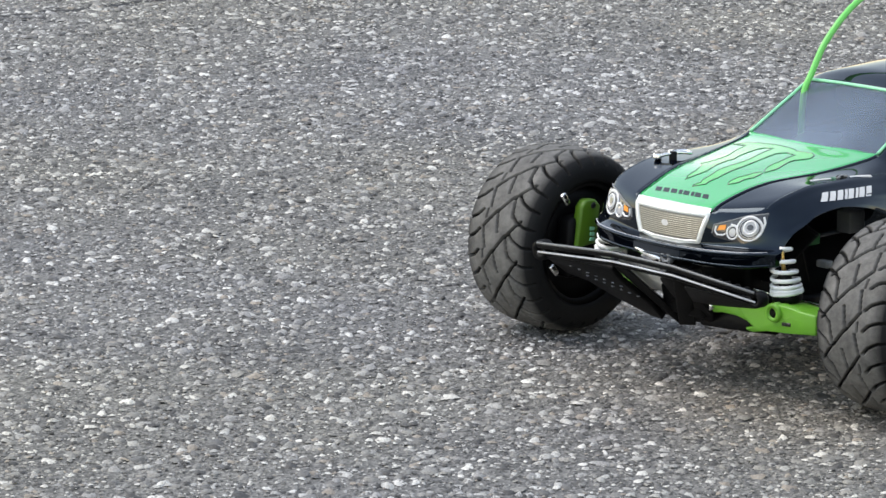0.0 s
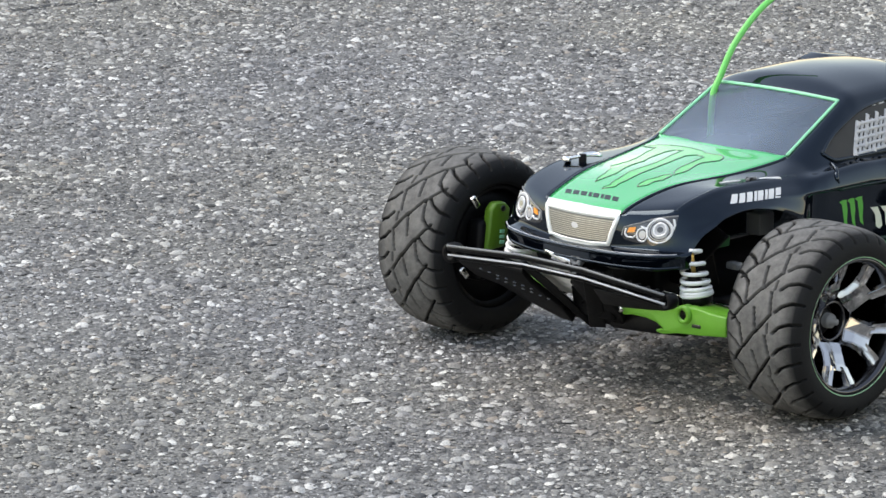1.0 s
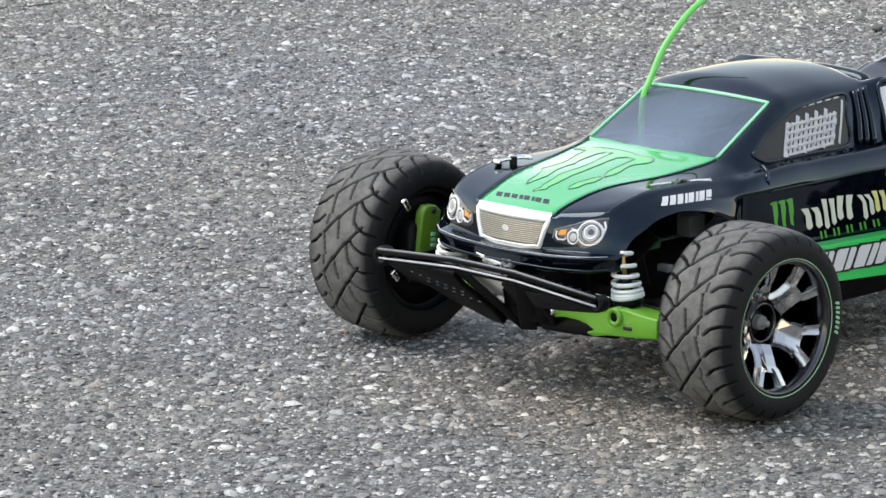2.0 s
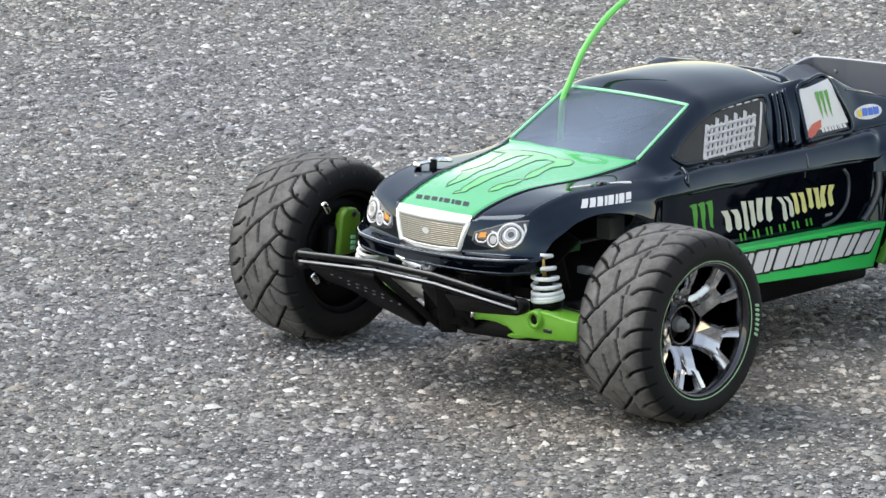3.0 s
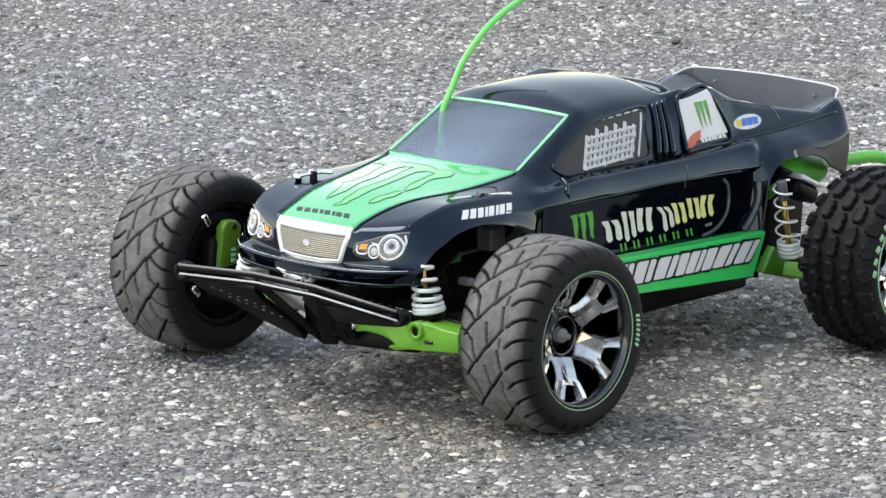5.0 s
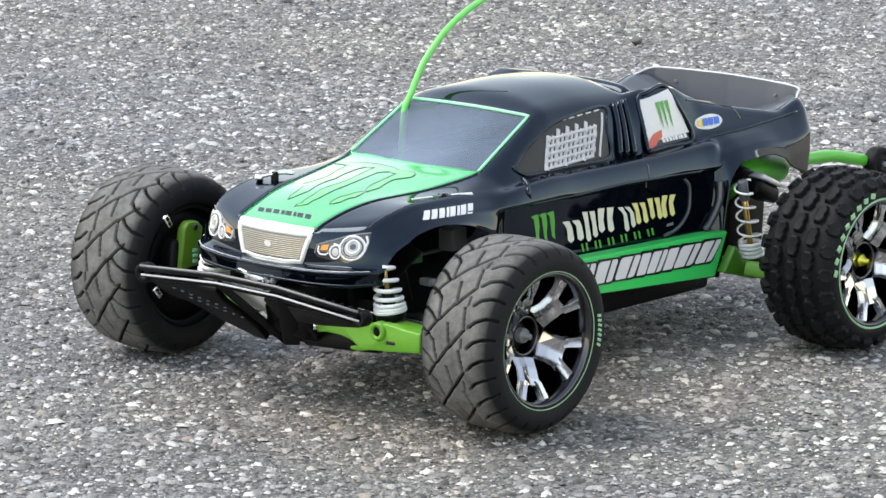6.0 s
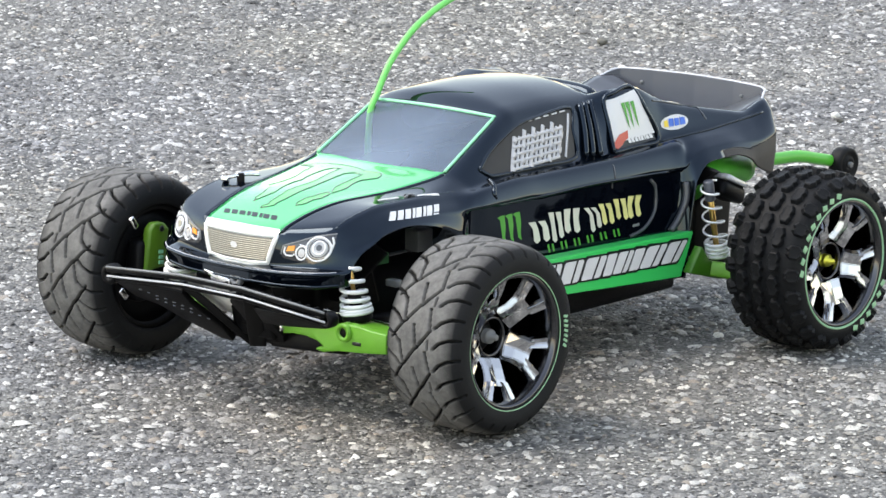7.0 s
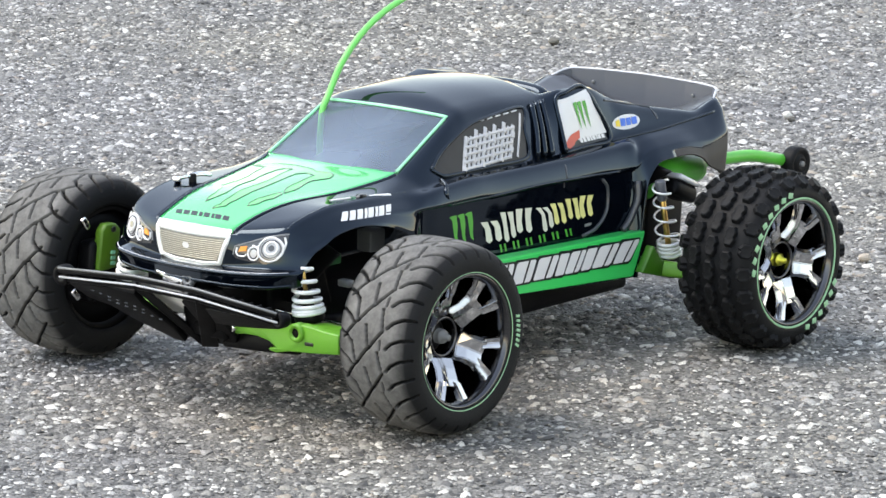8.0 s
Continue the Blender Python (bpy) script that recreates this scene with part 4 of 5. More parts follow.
CLAW_NEAR = [(-.0249, .0021), (-.0221, .0001), (-.0184, .0011), (-.0096, .0013), (-.0009, .0015), (.0082, .0004), (.0153, .0006), (.0245, .0027), (.0339, .0049), (.0418, .0057), (.0415, .0117), (.0370, .0139), (.0296, .0136), (.0213, .0123), (.0151, .0098), (.0056, .0106), (-.0028, .0092), (-.0095, .0077), (-.0157, .0098), (-.0212, .0120),
             (-.0171, .0140), (-.0104, .0147), (-.0015, .0182), (.0027, .0229), (.0052, .0212), (.0124, .0199), (.0221, .0209), (.0316, .0249), (.0384, .0263), (.0440, .0280)]
CLAW_TIP = [(-.0182, -.0158), (-.0147, -.0142), (-.0084, -.0146), (-.0035, -.0164), (.0048, -.0182), (.0044, -.0200), (.0010, -.0208), (-.0042, -.0216), (-.0086, -.0195), (-.0136, -.0193)]
for n, line in enumerate((CLAW_FAR + CLAW_NEAR, CLAW_TIP)):
    outline = []
    for k, p in enumerate(line):
        q = Vector(p).lerp(Vector(line[(k + 1) % len(line)]), 0.5)
        outline += [Vector(p), q + Vector((.0003 * noise.noise((k * 0.9, n * 5.3, 0)), .0011 * noise.noise((k * 1.83, n * 3.1, 7))))]
    decal("claw_mark", outline, "xy", YELLOW, "pale green claw-shaped mark with dark outline", off=0.0007)
    stroke("claw_outline", outline, 0.0007, "xy", CLAW_INK, off=0.0008, closed=True, lift=0.0001)
letter_bars([(-.0322, .0226), (-.0312, -.0160), (-.0352, -.0187), (-.0362, .0199)], [1, 1, 1, .6, 1, .5, 1, 1], "xy", INK, 0.0007, 0.74)
letter_bars([(.0046, .1040), (.0436, .1028), (.0386, .0987), (-.0004, .1003)], [1, 1, 1, .5, 1, .5, 1, 1], "xz", STICKER, 0.0007, 0.76)
for a, b in (((.0101, -.0486), (.0222, -.0528)), ((.0324, -.0571), (.0473, -.0590))):
    stroke("pin_dash", [a, b], 0.0016, "xy", STICKER, "thin white dash", off=0.0006)

# side window with its net
WIN = [(.0847, .1143), (.0944, .1211), (.1073, .1275), (.1237, .1331), (.142, .1349), (.1715, .1357), (.1671, .125), (.1624, .1105), (.129, .1100), (.0954, .1100), (.0893, .1112)]
decal("side_window", WIN, "xz", SMOKE, "smoked grey side window", off=0.0008)
bead("window_frame", WIN, 0.0011, "xz", BLACK, "black window moulding", closed=True)
NETQ = [(.1165, .1270), (.1590, .1282), (.1490, .1122), (.1069, .1106)]
COLS, ROWS = 11, 5
for k in range(COLS):
    u, long_one = 0.02 + 0.96 * k / (COLS - 1), k % 2 == 0
    stroke("net_strap", [quad_at(NETQ, u, -0.16 if long_one and 0 < k < COLS - 1 else 0.0), quad_at(NETQ, u, 1)], 0.0028 if long_one else 0.0019, "xz", NETTING, "white window net strap", off=0.0011)
for k in range(ROWS):
    v = 0.07 + 0.90 * k / (ROWS - 1)
    stroke("net_strap", [quad_at(NETQ, 0, v), quad_at(NETQ, 1, v)], 0.0019, "xz", NETTING, "white window net strap", off=0.0014)
    for c in range(k % 2 * 2, COLS, 4):
        u = 0.02 + 0.96 * c / (COLS - 1)
        stroke("net_strap", [quad_at(NETQ, u, v - 0.085), quad_at(NETQ, u, v + 0.085)], 0.0028, "xz", NETTING, off=0.0018)
stroke("net_edge", [(.1672, .1332), (.1544, .1116)], 0.0014, "xz", NETTING, "white net edge strap", off=0.0011)
for k in range(5):
    a, b = Vector((.1312, .1338)), Vector((.1680, .1350))
    stroke("net_dash", [a.lerp(b, k / 5), a.lerp(b, k / 5 + 0.13)], 0.0007, "xz", STICKER, off=0.0011)

# pillar ribs, body seams and mouldings
for a, b, c in (((.1800, .1362), (.1755, .123), (.1705, .1098)), ((.1850, .1364), (.1805, .123), (.1760, .1092)), ((.1900, .1366), (.1858, .123), (.1815, .1085))):
    bead("pillar_rib", [a, b, c], 0.0017, "xz", BLACK, "black rounded pillar rib", sink=0.1)
bead("quarter_frame", [(.1940, .1085), (.1965, .123), (.1985, .1368), (.2060, .1402), (.2215, .1410), (.2265, .1310), (.2335, .1112), (.2120, .1092)], 0.0013, "xz", BLACK, "black moulding round the quarter panel", closed=True)
stroke("panel_seam", [(.2358, .1322), (.2737, .1236), (.2753, .1169)], 0.0008, "xz", DECK)
bead("shoulder_line", [(.2330, .1098), (.2500, .1106), (.2700, .1113), (.2900, .1125), (.3080, .1135), (.3230, .1150)], 0.0008, "xz", BLACK)
bead("side_scoop_lip", [(.2419, .0876), (.2398, .0772), (.235, .0665), (.2289, .0609)], 0.0021, "xz", DECK, "grey lip of the side scoop", sink=0.2)
bead("side_scoop_line", [(.2150, .0920), (.219, .0864), (.2173, .0738), (.2079, .0656), (.1953, .0627)], 0.0010, "xz", DECK, sink=0.2)
stroke("door_seam", [(.1845, .1070), (.1830, .1000), (.1820, .0918)], 0.0006, "xz", DECK, off=0.0007)
bead("door_edge", [(.0880, .1092), (.0862, .1066), (.0826, .1030), (.0856, .0964)], 0.0012, "xz", BLACK, sink=0.5)
bead("shoulder_crease", [(.0856, .0964), (.1000, .0966), (.1300, .0968), (.1600, .0970), (.1900, .0964), (.2100, .0960), (.2280, .0952)], 0.0010, "xz", BLACK, sink=0.45)

# stickers on the quarter panel
decal("quarter_sticker", [(.1985, .1364), (.2225, .1398), (.2318, .1150), (.1953, .1132)], "xz", STICKER, "white square sticker with green claw marks", off=0.0010)
decal("sticker_foot", [(.1953, .1138), (.2302, .1149), (.2312, .1112), (.1936, .1090)], "xz", INK, "black strip", off=0.0010)
for x in (.2095, .2130, .2170):
    decal("sticker_claw", [(x - .0014, .1340), (x + .0016, .1345), (x + .0022, .1260), (x + .0028, .1190), (x + .0012, .1235), (x, .1290)], "xz", GREEN_INK, "green claw mark", off=0.0014)
decal("red_blot", [(.1945, .1107), (.1990, .1150), (.2024, .1175), (.2098, .1192), (.2093, .1148), (.2050, .1132), (.2032, .1112), (.1990, .1100)], "xz", RED, "red blot", off=0.0014)
letter_bars([(.2085, .1142), (.2292, .1147), (.2300, .1122), (.2093, .1116)], [1, 1, 1, .6, 1, .5, 1, 1], "xz", STICKER, 0.0014, 0.78)
decal("oval_sticker", ellipse((.2494, .1186), .0112, .0040, 30, 0.02), "xz", STICKER, "white and blue oval sticker", off=0.0006)
decal("oval_patch", [(.2405, .1170), (.2440, .1165), (.2440, .1206), (.2408, .1200)], "xz", GOLDINK, "yellow patch", off=0.0010)
letter_bars([(.2450, .1209), (.2588, .1204), (.2580, .1167), (.2442, .1166)], [1, 1, 1.2], "xz", BLUE, 0.0010, 0.85)

# green claw sign and wording bars on the door
for x in (.0890, .0955, .1020):
    decal("claw_sign", [(x - .0040, .0896), (x - .0012, .0903), (x + .0020, .0902), (x + .0026, .0840), (x + .0018, .0790), (x + .0024, .0745), (x - .0004, .0765), (x - .0012, .0830), (x - .0018, .0880)], "xz", GREEN_INK, "green claw-shaped sign", off=0.0006)
MON = [(.1100, .0842), (.2094, .0856), (.2116, .0734), (.1118, .0706)]
at = 0.0
for w, up, dn, lean in ((1.25, .08, .02, .02), (.9, -.12, .18, .0), (1.15, -.10, -.05, -.02), (.85, .05, .20, .03), (.9, .02, .02, .01), (.9, -.03, -.06, .0), (1.0, .0, .05, -.03)):
    for side in (0, 1):
        u0 = (at + w * (0.06 + 0.46 * side)) / 6.95
        u1 = u0 + w * 0.29 / 6.95
        top, foot = up + 0.05 * side, 1 + dn * (1 - 0.8 * side) + 0.05 * side
        decal("letter_bar", [quad_at(MON, a, b) for a, b in ((u0 - 0.004, top), (u1 + 0.003, top + 0.04), (u1 + lean, 0.45), (u1 + 0.004 + lean, foot - 0.10), ((u0 + u1) / 2 + lean, foot), (u0 + 0.002 + lean, foot - 0.14), (u0 + 0.006 + lean, 0.40))], "xz", LETTER if at < 3.9 else LETTER_Y, "pale lettering bar", off=0.0006)
    at += w
EN = [(.1246, .0686), (.1908, .0686), (.1920, .0644), (.1258, .0640)]
for k in range(6):
    for du in (0.02, 0.075):
        decal("letter_bar", [quad_at(EN, k / 6 + du + a, b) for a, b in ((0.0, 0.0), (0.024, 0.0), (0.022, 1.0), (-0.002, 1.0))], "xz", GREEN_INK, off=0.0006)
decal("letter_bar", [(.1983, .0690), (.2043, .0692), (.2040, .0676), (.1980, .0675)], "xz", GREY, off=0.0006)

# green sill board with outlined wording bars
sill = bmesh.new()
edge_out = [(.088, .0658), (.1135, .0641), (.2402, .0602), (.2292, .0357), (.1262, .0424), (.092, .0446)]
fa = sill.faces.new([sill.verts.new((x, -.0830, z)) for x, z in edge_out])
ex = bmesh.ops.extrude_face_region(sill, geom=[fa])
bmesh.ops.translate(sill, verts=[g for g in ex["geom"] if isinstance(g, bmesh.types.BMVert)], vec=(0, .010, 0))
bmesh.ops.recalc_face_normals(sill, faces=sill.faces[:])
bmesh.ops.bevel(sill, geom=sill.edges[:], offset=.0006, segments=2, affect="EDGES")
part("sill_board", sill, SILL, shell, "bright green sill board with outlined lettering bars", smooth=False)
WORD = [(.1060, .0610), (.2337, .0566), (.2262, .0455), (.1040, .0492)]


def raised_bar(outline, material, y0, y1):
    bm = bmesh.new()
    f0 = bm.faces.new([bm.verts.new((p.x, y1, p.y)) for p in outline])
    f1 = bmesh.ops.extrude_face_region(bm, geom=[f0])
    bmesh.ops.translate(bm, verts=[g for g in f1["geom"] if isinstance(g, bmesh.types.BMVert)], vec=(0, y0 - y1, 0))
    bmesh.ops.recalc_face_normals(bm, faces=bm.faces[:])
    part("letter_bar", bm, material, shell, smooth=False)


at = 0.0
for w in (1, 1.15, 1.2, .55, .9, .6, 1.2, 1.1):
    q = [quad_at(WORD, (at + a * w) / 7.7, b) for a, b in ((0.20, 0.0), (0.94, 0.0), (0.985, 0.10), (0.88, 0.92), (0.80, 1.0), (0.06, 1.0), (0.02, 0.90), (0.12, 0.10))]
    c = sum(q, Vector((0, 0))) / len(q)
    raised_bar([p + (p - c).normalized() * 0.0017 for p in q], INK, -.0837, -.0828)
    raised_bar(q, STICKER, -.0841, -.0829)
    if w > 0.8:
        raised_bar([quad_at(WORD, (at + a * w) / 7.7, b) for a, b in ((0.64, -0.02), (0.71, -0.02), (0.57, 1.02), (0.50, 1.02))], INK, -.0843, -.0829)
    at += w

# ---- spoiler, roof vent and hoop
SP = [(.3225, -.0640, .1080, .1165), (.3340, -.0585, .1070, .1225), (.3412, -.0527, .1065, .1252), (.3445, -.030, .1060, .1259), (.3458, 0, .1055, .1262), (.3445, .030, .1060, .1259), (.3412, .0527, .1065, .1252), (.3340, .0585, .1070, .1225), (.3225, .0640, .1080, .1165)]
sp = bmesh.new()
rings = []
for x, y, z0, z1 in SP:
    nx, ny = -1.0, -y * 6
    ln = math.hypot(nx, ny)
    tx, ty = nx / ln * 0.0011, ny / ln * 0.0011
    rings.append([sp.verts.new(c) for c in ((x + tx, y + ty, z0), (x + tx + .0016, y + ty, z1), (x - tx + .0016, y - ty, z1), (x - tx, y - ty, z0))])
for a, b in zip(rings[:-1], rings[1:]):
    for k in range(4):
        sp.faces.new((a[k], a[(k + 1) % 4], b[(k + 1) % 4], b[k]))
sp.faces.new(rings[0])
sp.faces.new(rings[-1])
bmesh.ops.recalc_face_normals(sp, faces=sp.faces[:])
bmesh.ops.bevel(sp, geom=sp.edges[:], offset=0.0004, segments=2, affect="EDGES")
part("spoiler", sp, SPOILER, shell, "dark grey upright rear spoiler", smooth=False)
# bright line of the top edge, its light put into a pale tube
part("spoiler_highlight", tube(spline([(x + .0016, y, z1) for x, y, z0, z1 in SP], 5), .0007, 8), EDGE, shell, "pale line painted as the spoiler's top highlight")
for y, z in ((.037, .1185), (-.037, .1185)):
    part("screw", rod((.3450, y, z), (.3424, y, z), .0011, 12), GREY, shell)
part("roof_vent", block((.034, .022, .0048), (.188, .027, .1448), (0, 8.5, 0), .0016, .6), BLACK, shell, "low black roof vent")
part("rear_hoop", tube(spline([(.207, .040, .128), (.208, .030, .1365), (.209, 0, .1385), (.208, -.028, .1375), (.207, -.036, .134)], 6), .0048, 12), BLACK, shell, "black rounded hoop behind the cab")

# body posts and clips
for x, y, z in ((.004, .045, .1075), (.0275, -.0548, .1065)):
    part("body_post", rod((x, y, z - .012), (x, y, z + (.0045 if y > 0 else .0030)), .0022, 12), NYLON, shell, "black body post")
part("body_clip", join([tube(spline([(-.004, .050, .1095), (.001, .046, .1108), (.008, .043, .1112), (.013, .040, .1106), (.012, .045, .1115), (.004, .0485, .1108)], 5), .0009, 8), block((.006, .004, .003), (-.003, .050, .1095), (0, 10, 30), .0006)]), SILVER, shell, "bent silver body clip")
part("body_clip", tube(spline([(.0240, -.0560, .1086), (.0280, -.0553, .1092), (.0315, -.0560, .1086)], 5), .0008, 8), GREY, shell, "bent silver body clip")

# ---- aerial
part("aerial", tube(spline([(0.1007, 0.0398, 0.0852), (0.1010, 0.0398, 0.1052), (0.1014, 0.0398, 0.1194), (0.1031, 0.0398, 0.1334), (0.1086, 0.0398, 0.1422), (0.1188, 0.0398, 0.1577), (0.1352, 0.0398, 0.1722), (0.1518, 0.0398, 0.1813), (0.1687, 0.0398, 0.1873), (0.1871, 0.0398, 0.1922)], 6), .0018, 10), TUBE, truck, "bent bright green aerial tube")

# ---- chassis
tub = [(-.012, -.020), (.02, -.044), (.06, -.050), (.24, -.050), (.262, -.036), (.262, .036), (.24, .050), (.06, .050), (.02, .044), (-.012, .020)]
part("chassis", plate(tub, .020, pose(0, 0, .0350), .003), NYLON, truck, "black moulded chassis tub")
part("side_rail", block((.150, .010, .014), (.178, -.056, .030), (0, 0, 0), .003), NYLON, truck)
part("gearbox", block((.052, .050, .045), (.014, 0, .062), (0, -6, 0), .004, .8), NYLON, truck)
part("rear_gearbox", block((.060, .060, .050), (.275, 0, .060), (0, 0, 0), .006, .8), NYLON, truck)
part("front_shock_tower", plate([(-.062, .083), (-.048, .089), (.048, .089), (.062, .083), (.030, .052), (-.030, .052)], .004, Matrix(((0, 0, 1, .002), (1, 0, 0, 0), (0, 1, 0, 0), (0, 0, 0, 1))), .0006), NYLON, truck)
part("rear_shock_tower", plate([(-.088, .094), (-.070, .098), (.070, .098), (.088, .094), (.032, .058), (-.032, .058)], .004, Matrix(((0, 0, 1, .256), (1, 0, 0, 0), (0, 1, 0, 0), (0, 0, 0, 1))), .0006), NYLON, truck)
part("servo_box", block((.012, .010, .012), (.060, -.034, .078), (0, 0, 0), .0008), GREY, truck, "small grey servo box")
part("wiring_board", block((.016, .003, .006), (.026, -.034, .072), (0, 0, 0), .0006), BOARD, truck, "green wiring board")

# front bumper: drooping double rail on a ribbed V-shaped skid plate
rail = [Vector(p) for p in ((-.0650, -.0790, .0640), (-.0658, -.052, .0662), (-.0665, -.022, .0686), (-.0665, .022, .0686), (-.0658, .052, .0662), (-.0650, .0790, .0640))]
part("bumper_rail", tube(rail, .0018, 8, 0.9), NYLON, truck, "black nylon bumper rail")
part("bumper_rail", tube([p + Vector((.0015, 0, -.0050)) for p in rail], .0016, 8, 0.9), NYLON, truck)
# highlights of the glossy rails, painted as grey and pale lines
part("rail_highlight", tube([p + Vector((-.0013, 0, .0013)) for p in rail], .0007, 6), GREY, truck, "grey line painted as the rail's highlight")
part("rail_highlight", tube([p + Vector((-.0005, 0, -.0038)) for p in rail], .0006, 6), EDGE, truck)
for k in range(11):
    y = -.070 + .0065 * k
    part("rail_rib", block((.005, .0014, .0036), (-.0630, y, .0640 + .0042 * (1 - abs(y) / .079)), bevel=.0003), NYLON, truck)
for sg in (-1, 1):
    k = 1 if sg > 0 else 0.78
    part("bumper_end", revolve([(.0021, -.0035), (.0052 * k, -.0035), (.0056 * k, -.002), (.0056 * k, .002), (.0052 * k, .0035), (.0021, .0035)], 24, pose(-.0620, sg * .0785, .0610, 0, 0, 90), closed=True), NYLON, truck, "black round bumper end with a hole")
    part("bumper_strut", plate([(-.0045, 0), (.0045, 0), (.0045, .052), (-.0045, .052)], .004, along((-.0330, sg * .002, .0305), (-.0595, sg * .022, .0600)), .0006), NYLON, truck)
SLOPE = Matrix(((0, .707, .707, -.062), (1, 0, 0, 0), (0, -.707, .707, .060), (0, 0, 0, 1)))
for sg in (-1, 1):
    wing = [(sg * .079, .000), (sg * .026, .000), (sg * .026, .010), (sg * .016, .030), (sg * .016, .0425), (sg * .024, .0420), (sg * .043, .0300), (sg * .056, .0190), (sg * .070, .0150)]
    if sg < 0:
        wing = [(-.079, .000), (-.026, .000), (-.024, .014), (-.040, .013), (-.060, .009), (-.074, .006)]
    part("skid_wing", plate(wing[::-sg], .0035, SLOPE, .0006), NYLON, truck, "black skid plate wing")
part("skid_plate", plate([(-.026, .006), (-.012, -.003), (-.004, .004), (-.004, .022), (.017, .034), (.017, .0425), (-.020, .0425), (-.026, .030)], .0045, SLOPE @ Matrix.Translation((0, 0, .0035)), .001), NYLON, truck, "black front skid plate")
for k in range(7):
    for v, u0 in ((.0055, .060), (.0125, .052)):
        part("skid_stud", block((.0020, .0008, .0008), bevel=.0002), SPOILER, truck, at=SLOPE @ Matrix.Translation((u0 - .0052 * k, v + .0016 * k, -.0019)))
part("chassis_nose", block((.034, .064, .016), (-.014, -.008, .0360), (0, 14, 0), .003, .85), NYLON, truck)
part("belly_pan", block((.014, .038, .010), (-.028, -.030, .0370), (-4, 0, 0), .002, .9), NYLON, truck, "black belly pan behind the skid plate")
part("bumper_mount", block((.012, .030, .030), (-.040, -.006, .052), (0, -20, 0), .002, .8), NYLON, truck)
# added plate, fitted to the camera's view so the bumper's gaps look pale
part("gap_plate", plate([(-.006, -.004), (.030, -.004), (.030, .026), (-.006, .026)], .0015, SLOPE @ Matrix.Translation((0, 0, .007)), .0004), WHITE, truck, "pale plate placed to show through the bumper's gaps")
part("under_plate", block((.016, .070, .004), (-.036, .012, .0668), (0, 10, 0), .001), GREY, truck, "scuffed grey mounting plate")
part("steering_rack", join([rod((-.0500, .0205, .0702), (-.0500, .0020, .0668), .0019, 14), block((.004, .008, .0036), (-.0490, .0120, .0690), (10, 0, 0), .0008)]), SILVER, truck, "scuffed silver steering rack")
part("rack_eye", revolve([(.0016, -.002), (.0036, -.002), (.0042, -.001), (.0042, .001), (.0036, .002), (.0016, .002)], 24, pose(-.0500, -.0022, .0690, 0, 0, 90), closed=True), GREY, truck, "grey rod end with a hole")
part("screw", rod((-.048, 0, .0665), (-.044, 0, .0665), .0028, 16), NYLON, truck)


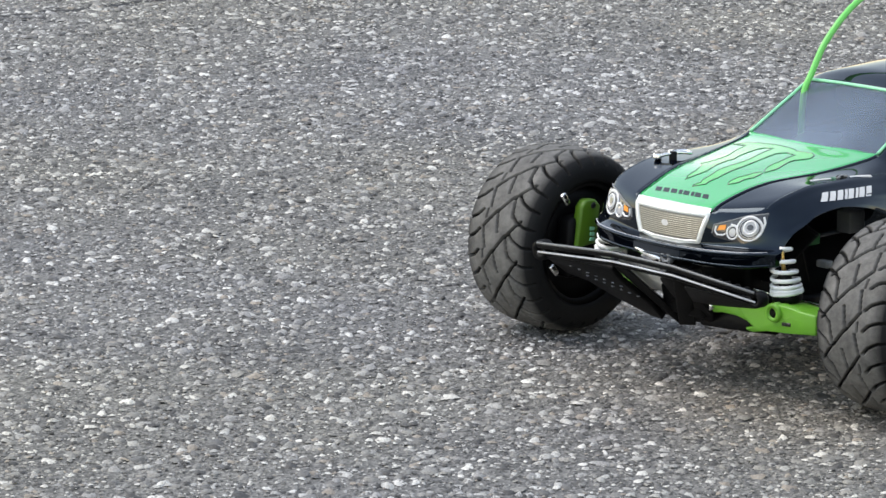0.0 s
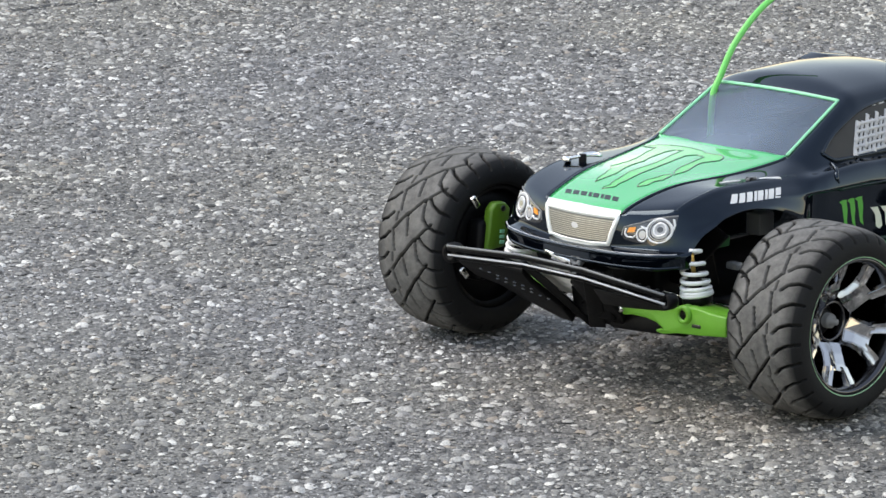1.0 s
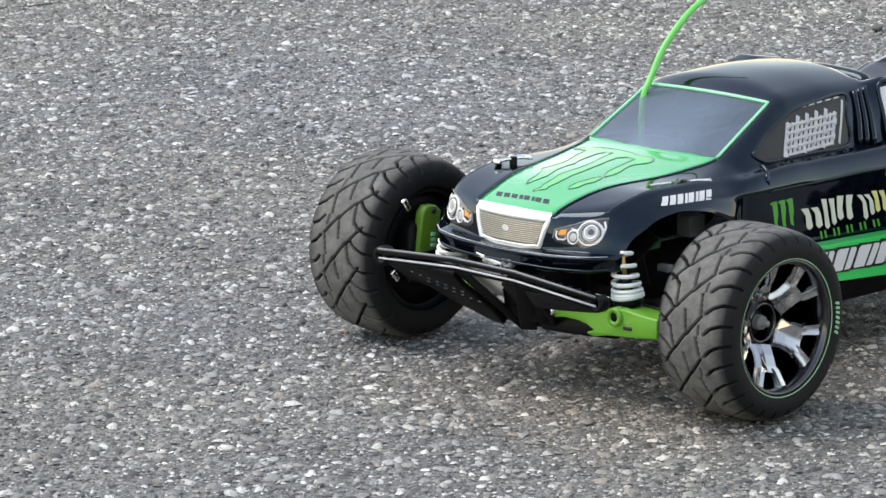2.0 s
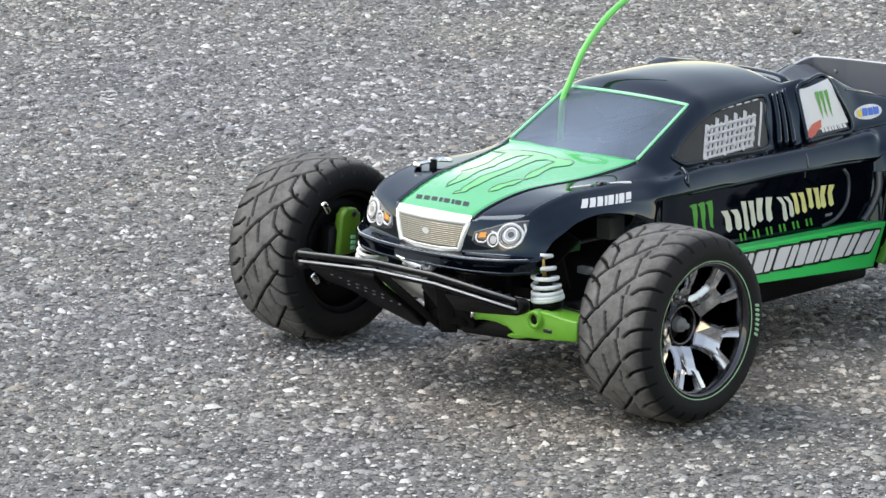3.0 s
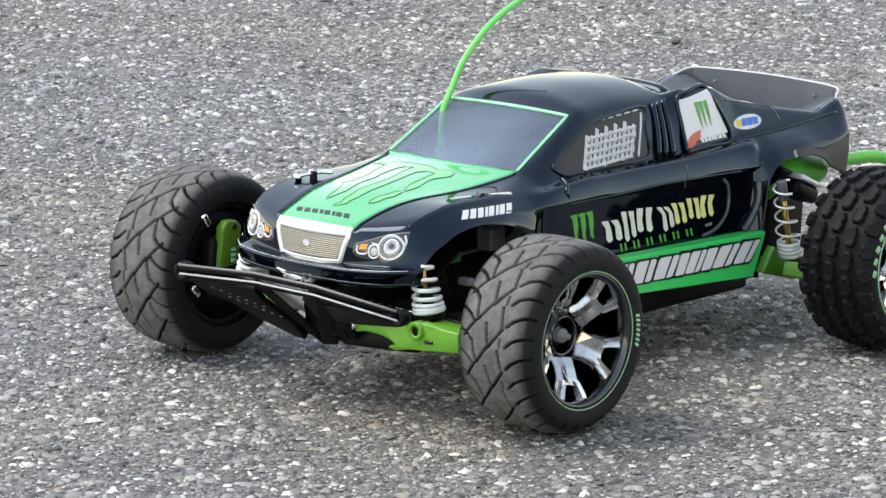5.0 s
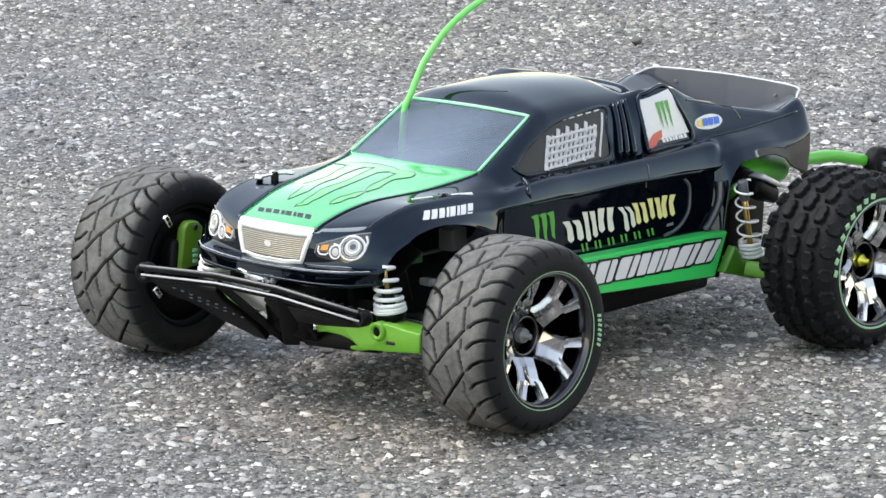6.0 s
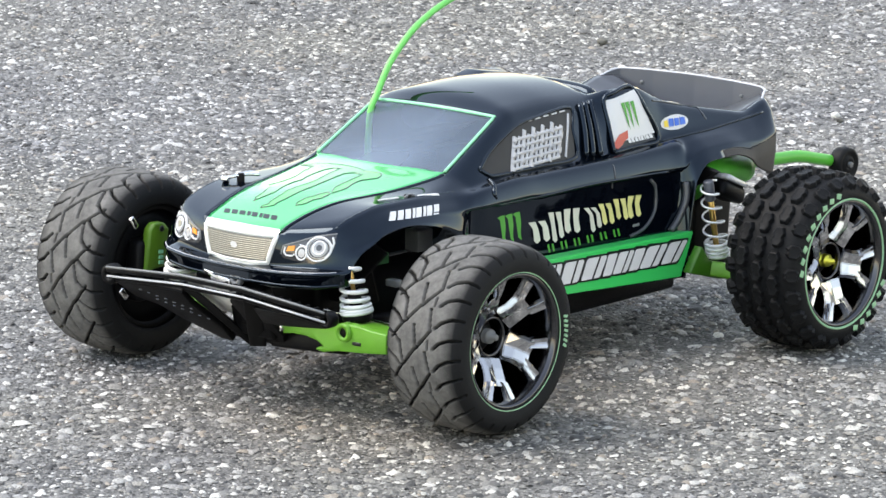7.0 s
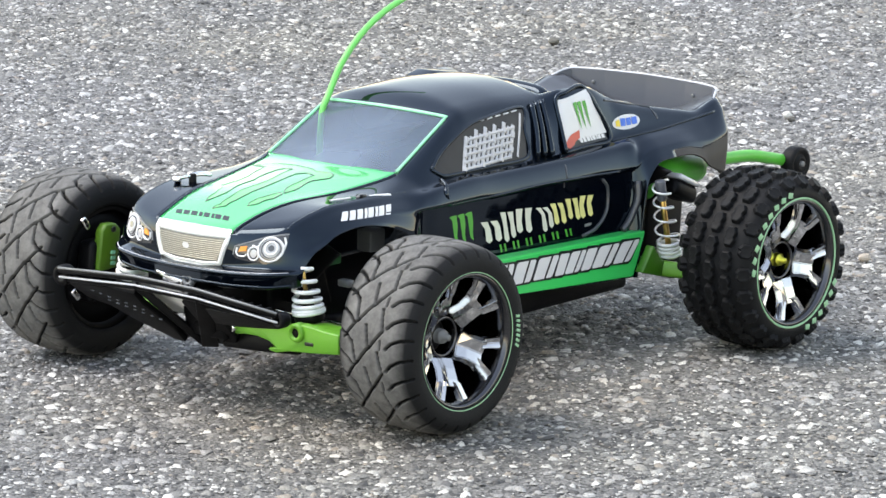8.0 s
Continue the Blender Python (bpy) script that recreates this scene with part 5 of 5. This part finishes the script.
def suspension(sg):
    """One front corner: arm, shock with spring, link."""
    y = lambda v: sg * v
    end = -.0990 if sg > 0 else -.0785
    face = [(-.0246, .0483), (-.0294, .0486), (-.0389, .0491), (-.0452, .0480), (-.0515, .0484), (-.0535, .0500), (-.0639, .0519), (-.0723, .0537), (-.0794, .0535), (-.0872, .0526), (end, .0523), (end, .0416), (-.0797, .0393), (-.0642, .0378), (-.0548, .0357), (-.0501, .0361), (-.0493, .0374), (-.0545, .0388), (-.0500, .0412), (-.0421, .0424), (-.0327, .0424), (-.0263, .0412), (-.0235, .0441)]
    if sg < 0:
        end, face = -.0560, [(-.0268, .0485), (-.0350, .0498), (-.0436, .0497), (-.0560, .0493), (-.0560, .0437), (-.0436, .0450), (-.0368, .0437), (-.0316, .0423), (-.0272, .0442)]
    swing = Matrix(((0, 0, 1, -.0369), (1, 0, 0, 0), (0, 1, 0, 0), (0, 0, 0, 1)))
    pts = [(y(a), b) for a, b in face]
    arm = part("front_arm", plate(pts if sg < 0 else pts[::-1], .0062, swing, .0009), LIME, truck, "lime green nylon suspension arm")
    if sg > 0:
        rib = [(-.0300, .0476), (-.0389, .0480), (-.0520, .0474), (-.0640, .0505), (-.0740, .0520), (end, .0510), (end, .0430), (-.0780, .0408), (-.0640, .0394), (-.0540, .0410), (-.0440, .0436), (-.0300, .0434)]
        rib = [(y(a), b) for a, b in rib]
        part("arm_web", plate(rib if sg < 0 else rib[::-1], .0150, swing @ Matrix.Translation((0, 0, .0085)), .0009), LIME, arm)
        part("arm_boss", revolve([(.0027, -.0016), (.0046, -.0016), (.0052, 0), (.0052, .004), (.0027, .004)], 24, pose(-.0404, y(-.0700), .0490, 0, 0, -90), closed=True), LIME, arm)
        part("arm_slot", block((.0010, .0060, .0020), (-.0400, y(-.0785), .0441), (-3, 0, 0), .0004), INK, arm, "dark slot through the arm")
        part("arm_screw", rod((-.0390, y(-.0700), .0490), (-.0413, y(-.0700), .0490), .0027, 16), NYLON, truck)
    part("hinge_pin", rod((-.0425, y(-.0250), .0448), (-.020, y(-.0250), .0448), .0024, 14), SILVER, truck)
    a, b = Vector((-.0240, y(-.0650), .0520)), Vector((-.0265, y(-.0612), .0810))
    part("shock_spring", coil(a.lerp(b, .16), b, .0080, .00120, 6.5, 2.0, .60), WHITE, truck, "white coil spring")
    part("shock_body", rod(a, a.lerp(b, .55), .0036, 18), NYLON, truck)
    part("shock_shaft", rod(a.lerp(b, .50), b, .0012, 12), GOLD, truck)
    part("spring_cup", rod(a.lerp(b, -.02), a.lerp(b, .17), .0082, 24), NYLON, truck)
    part("steering_link", rod((-.012, y(-.030), .0500), (-.016, y(-.108), .0505), .0011, 10), SILVER, truck, "thin steel steering link")
    part("ball_end", block((.005, .008, .004), (.010, y(-.060), .066), (0, 0, 0), .0008), GREY, truck)
    part("axle_carrier", block((.030, .014, .034), (-.008, y(-.104), .052), (0, 0, 0), .003, .8), NYLON, truck)


suspension(1)
suspension(-1)
part("steering_block", plate([(-.0085, .052), (.0060, .053), (.0095, .074), (.0055, .078), (-.0015, .0785), (-.0052, .075)], .006, Matrix(((1, 0, 0, -.010), (0, 0, 1, .098), (0, 1, 0, 0), (0, 0, 0, 1))), .0012), LIME_SHADED, truck, "lime green steering block, darkened as in shade")
part("block_screw", rod((-.0075, .0945, .0750), (-.0075, .0935, .0750), .0018, 12), INK, truck)
for k in range(3):
    part("letter_bar", block((.0034, .0008, .0020), (-.0075, .0947, .0560 + .0030 * k), (0, 8, 0), .0002), TRIM, truck)
for p, r in (((-.0240, .100, .0800), 35), ((-.0320, .100, .0415), 30)):
    part("wheel_weight", block((.0075, .003, .0036), p, (0, r + 20, 0), .0008), SILVER, truck, "small bright bracket")

# rear corner: arm, long shock, tie, and the wheelie bar behind
part("rear_arm", plate([(.226, -.045), (.250, -.045), (.266, -.092), (.284, -.116), (.262, -.116), (.2545, -.096)], .0085, pose(0, 0, .0925, 0, 12, 0), .0015), LIME, truck, "lime green rear suspension arm")
part("arm_eye", rod((.2588, -.0925, .0352), (.2588, -.0915, .0352), .0016, 18), INK, truck)
SIDE = Matrix(((1, 0, 0, 0), (0, 0, -1, -.088), (0, 1, 0, 0), (0, 0, 0, 1)))
part("lower_arm", plate([(.2275, .0405), (.2545, .0330), (.2590, .0322), (.2625, .0350), (.2606, .0386), (.2449, .0459), (.2380, .0545)], .0060, SIDE, .0009), ARM_GREEN, truck, "dark green nylon lower rear arm")
part("arm_brace", block((.022, .014, .018), (.236, -.070, .047), (0, 12, 12), .003, .7), ARM_GREEN, truck)
a, b = Vector((.2590, -.0860, .0445)), Vector((.2495, -.0850, .0895))
part("shock_spring", coil(a.lerp(b, .20), b, .0068, .00062, 4.4, 1.0, .66), WHITE, truck, "white loose coil spring")
part("spring_collar", coil(a, a.lerp(b, .20), .0060, .0011, 4.0), WHITE, truck, "white close-wound spring end")
part("shock_shaft", rod(a, a.lerp(b, .78), .0017, 14), GOLD, truck, "gold shock shaft")
part("shock_body", rod(a.lerp(b, .74), b, .0030, 14), SPOILER, truck)
# added block, placed so the camera sees dark behind the spring
part("dark_backdrop", block((.036, .006, .058), (.2830, -.0600, .0580), (0, 4, 0), .003), NYLON, truck, "black block placed to darken the view behind the rear shock")
cover = part("motor_cover", block((.024, .018, .010), (.2760, -.076, .0790), (0, 22, 0), .003, .9), NYLON, truck, "black motor cover with a pale top")
part("cover_top", block((.021, .016, .0035), (.2784, -.077, .0850), (0, 24, 0), .0012, .9), LAMP, cover, "pale grey plate")
part("wheelie_bar", join([tube(spline([(.262, -.060, .088), (.285, -.058, .0905), (.310, -.055, .0890), (.345, -.048, .0820), (.385, -.045, .0785), (.405, -.045, .0745), (.428, -.045, .0690)], 6), .0036, 10), tube(spline([(.262, -.062, .0800), (.276, -.061, .0850), (.295, -.060, .0862), (.318, -.058, .0830)], 6), .0080, 12)]), BAR, truck, "green tubular wheelie bar")
part("wheelie_wheel", revolve([(.0022, -.0045), (.0045, -.0045), (.0050, -.0030), (.0066, -.0032), (.0078, -.0046), (.0096, -.0040), (.0100, -.0020), (.0100, .0020), (.0096, .0040), (.0078, .0046), (.0022, .0045)], 48, pose(.4285, -.049, .0685), closed=True), RUBBER_B, truck, "small black wheelie bar wheel")
part("wheel_pin", rod((.4285, -.0550, .0685), (.4285, -.0430, .0685), .0018, 12), GREY, truck)
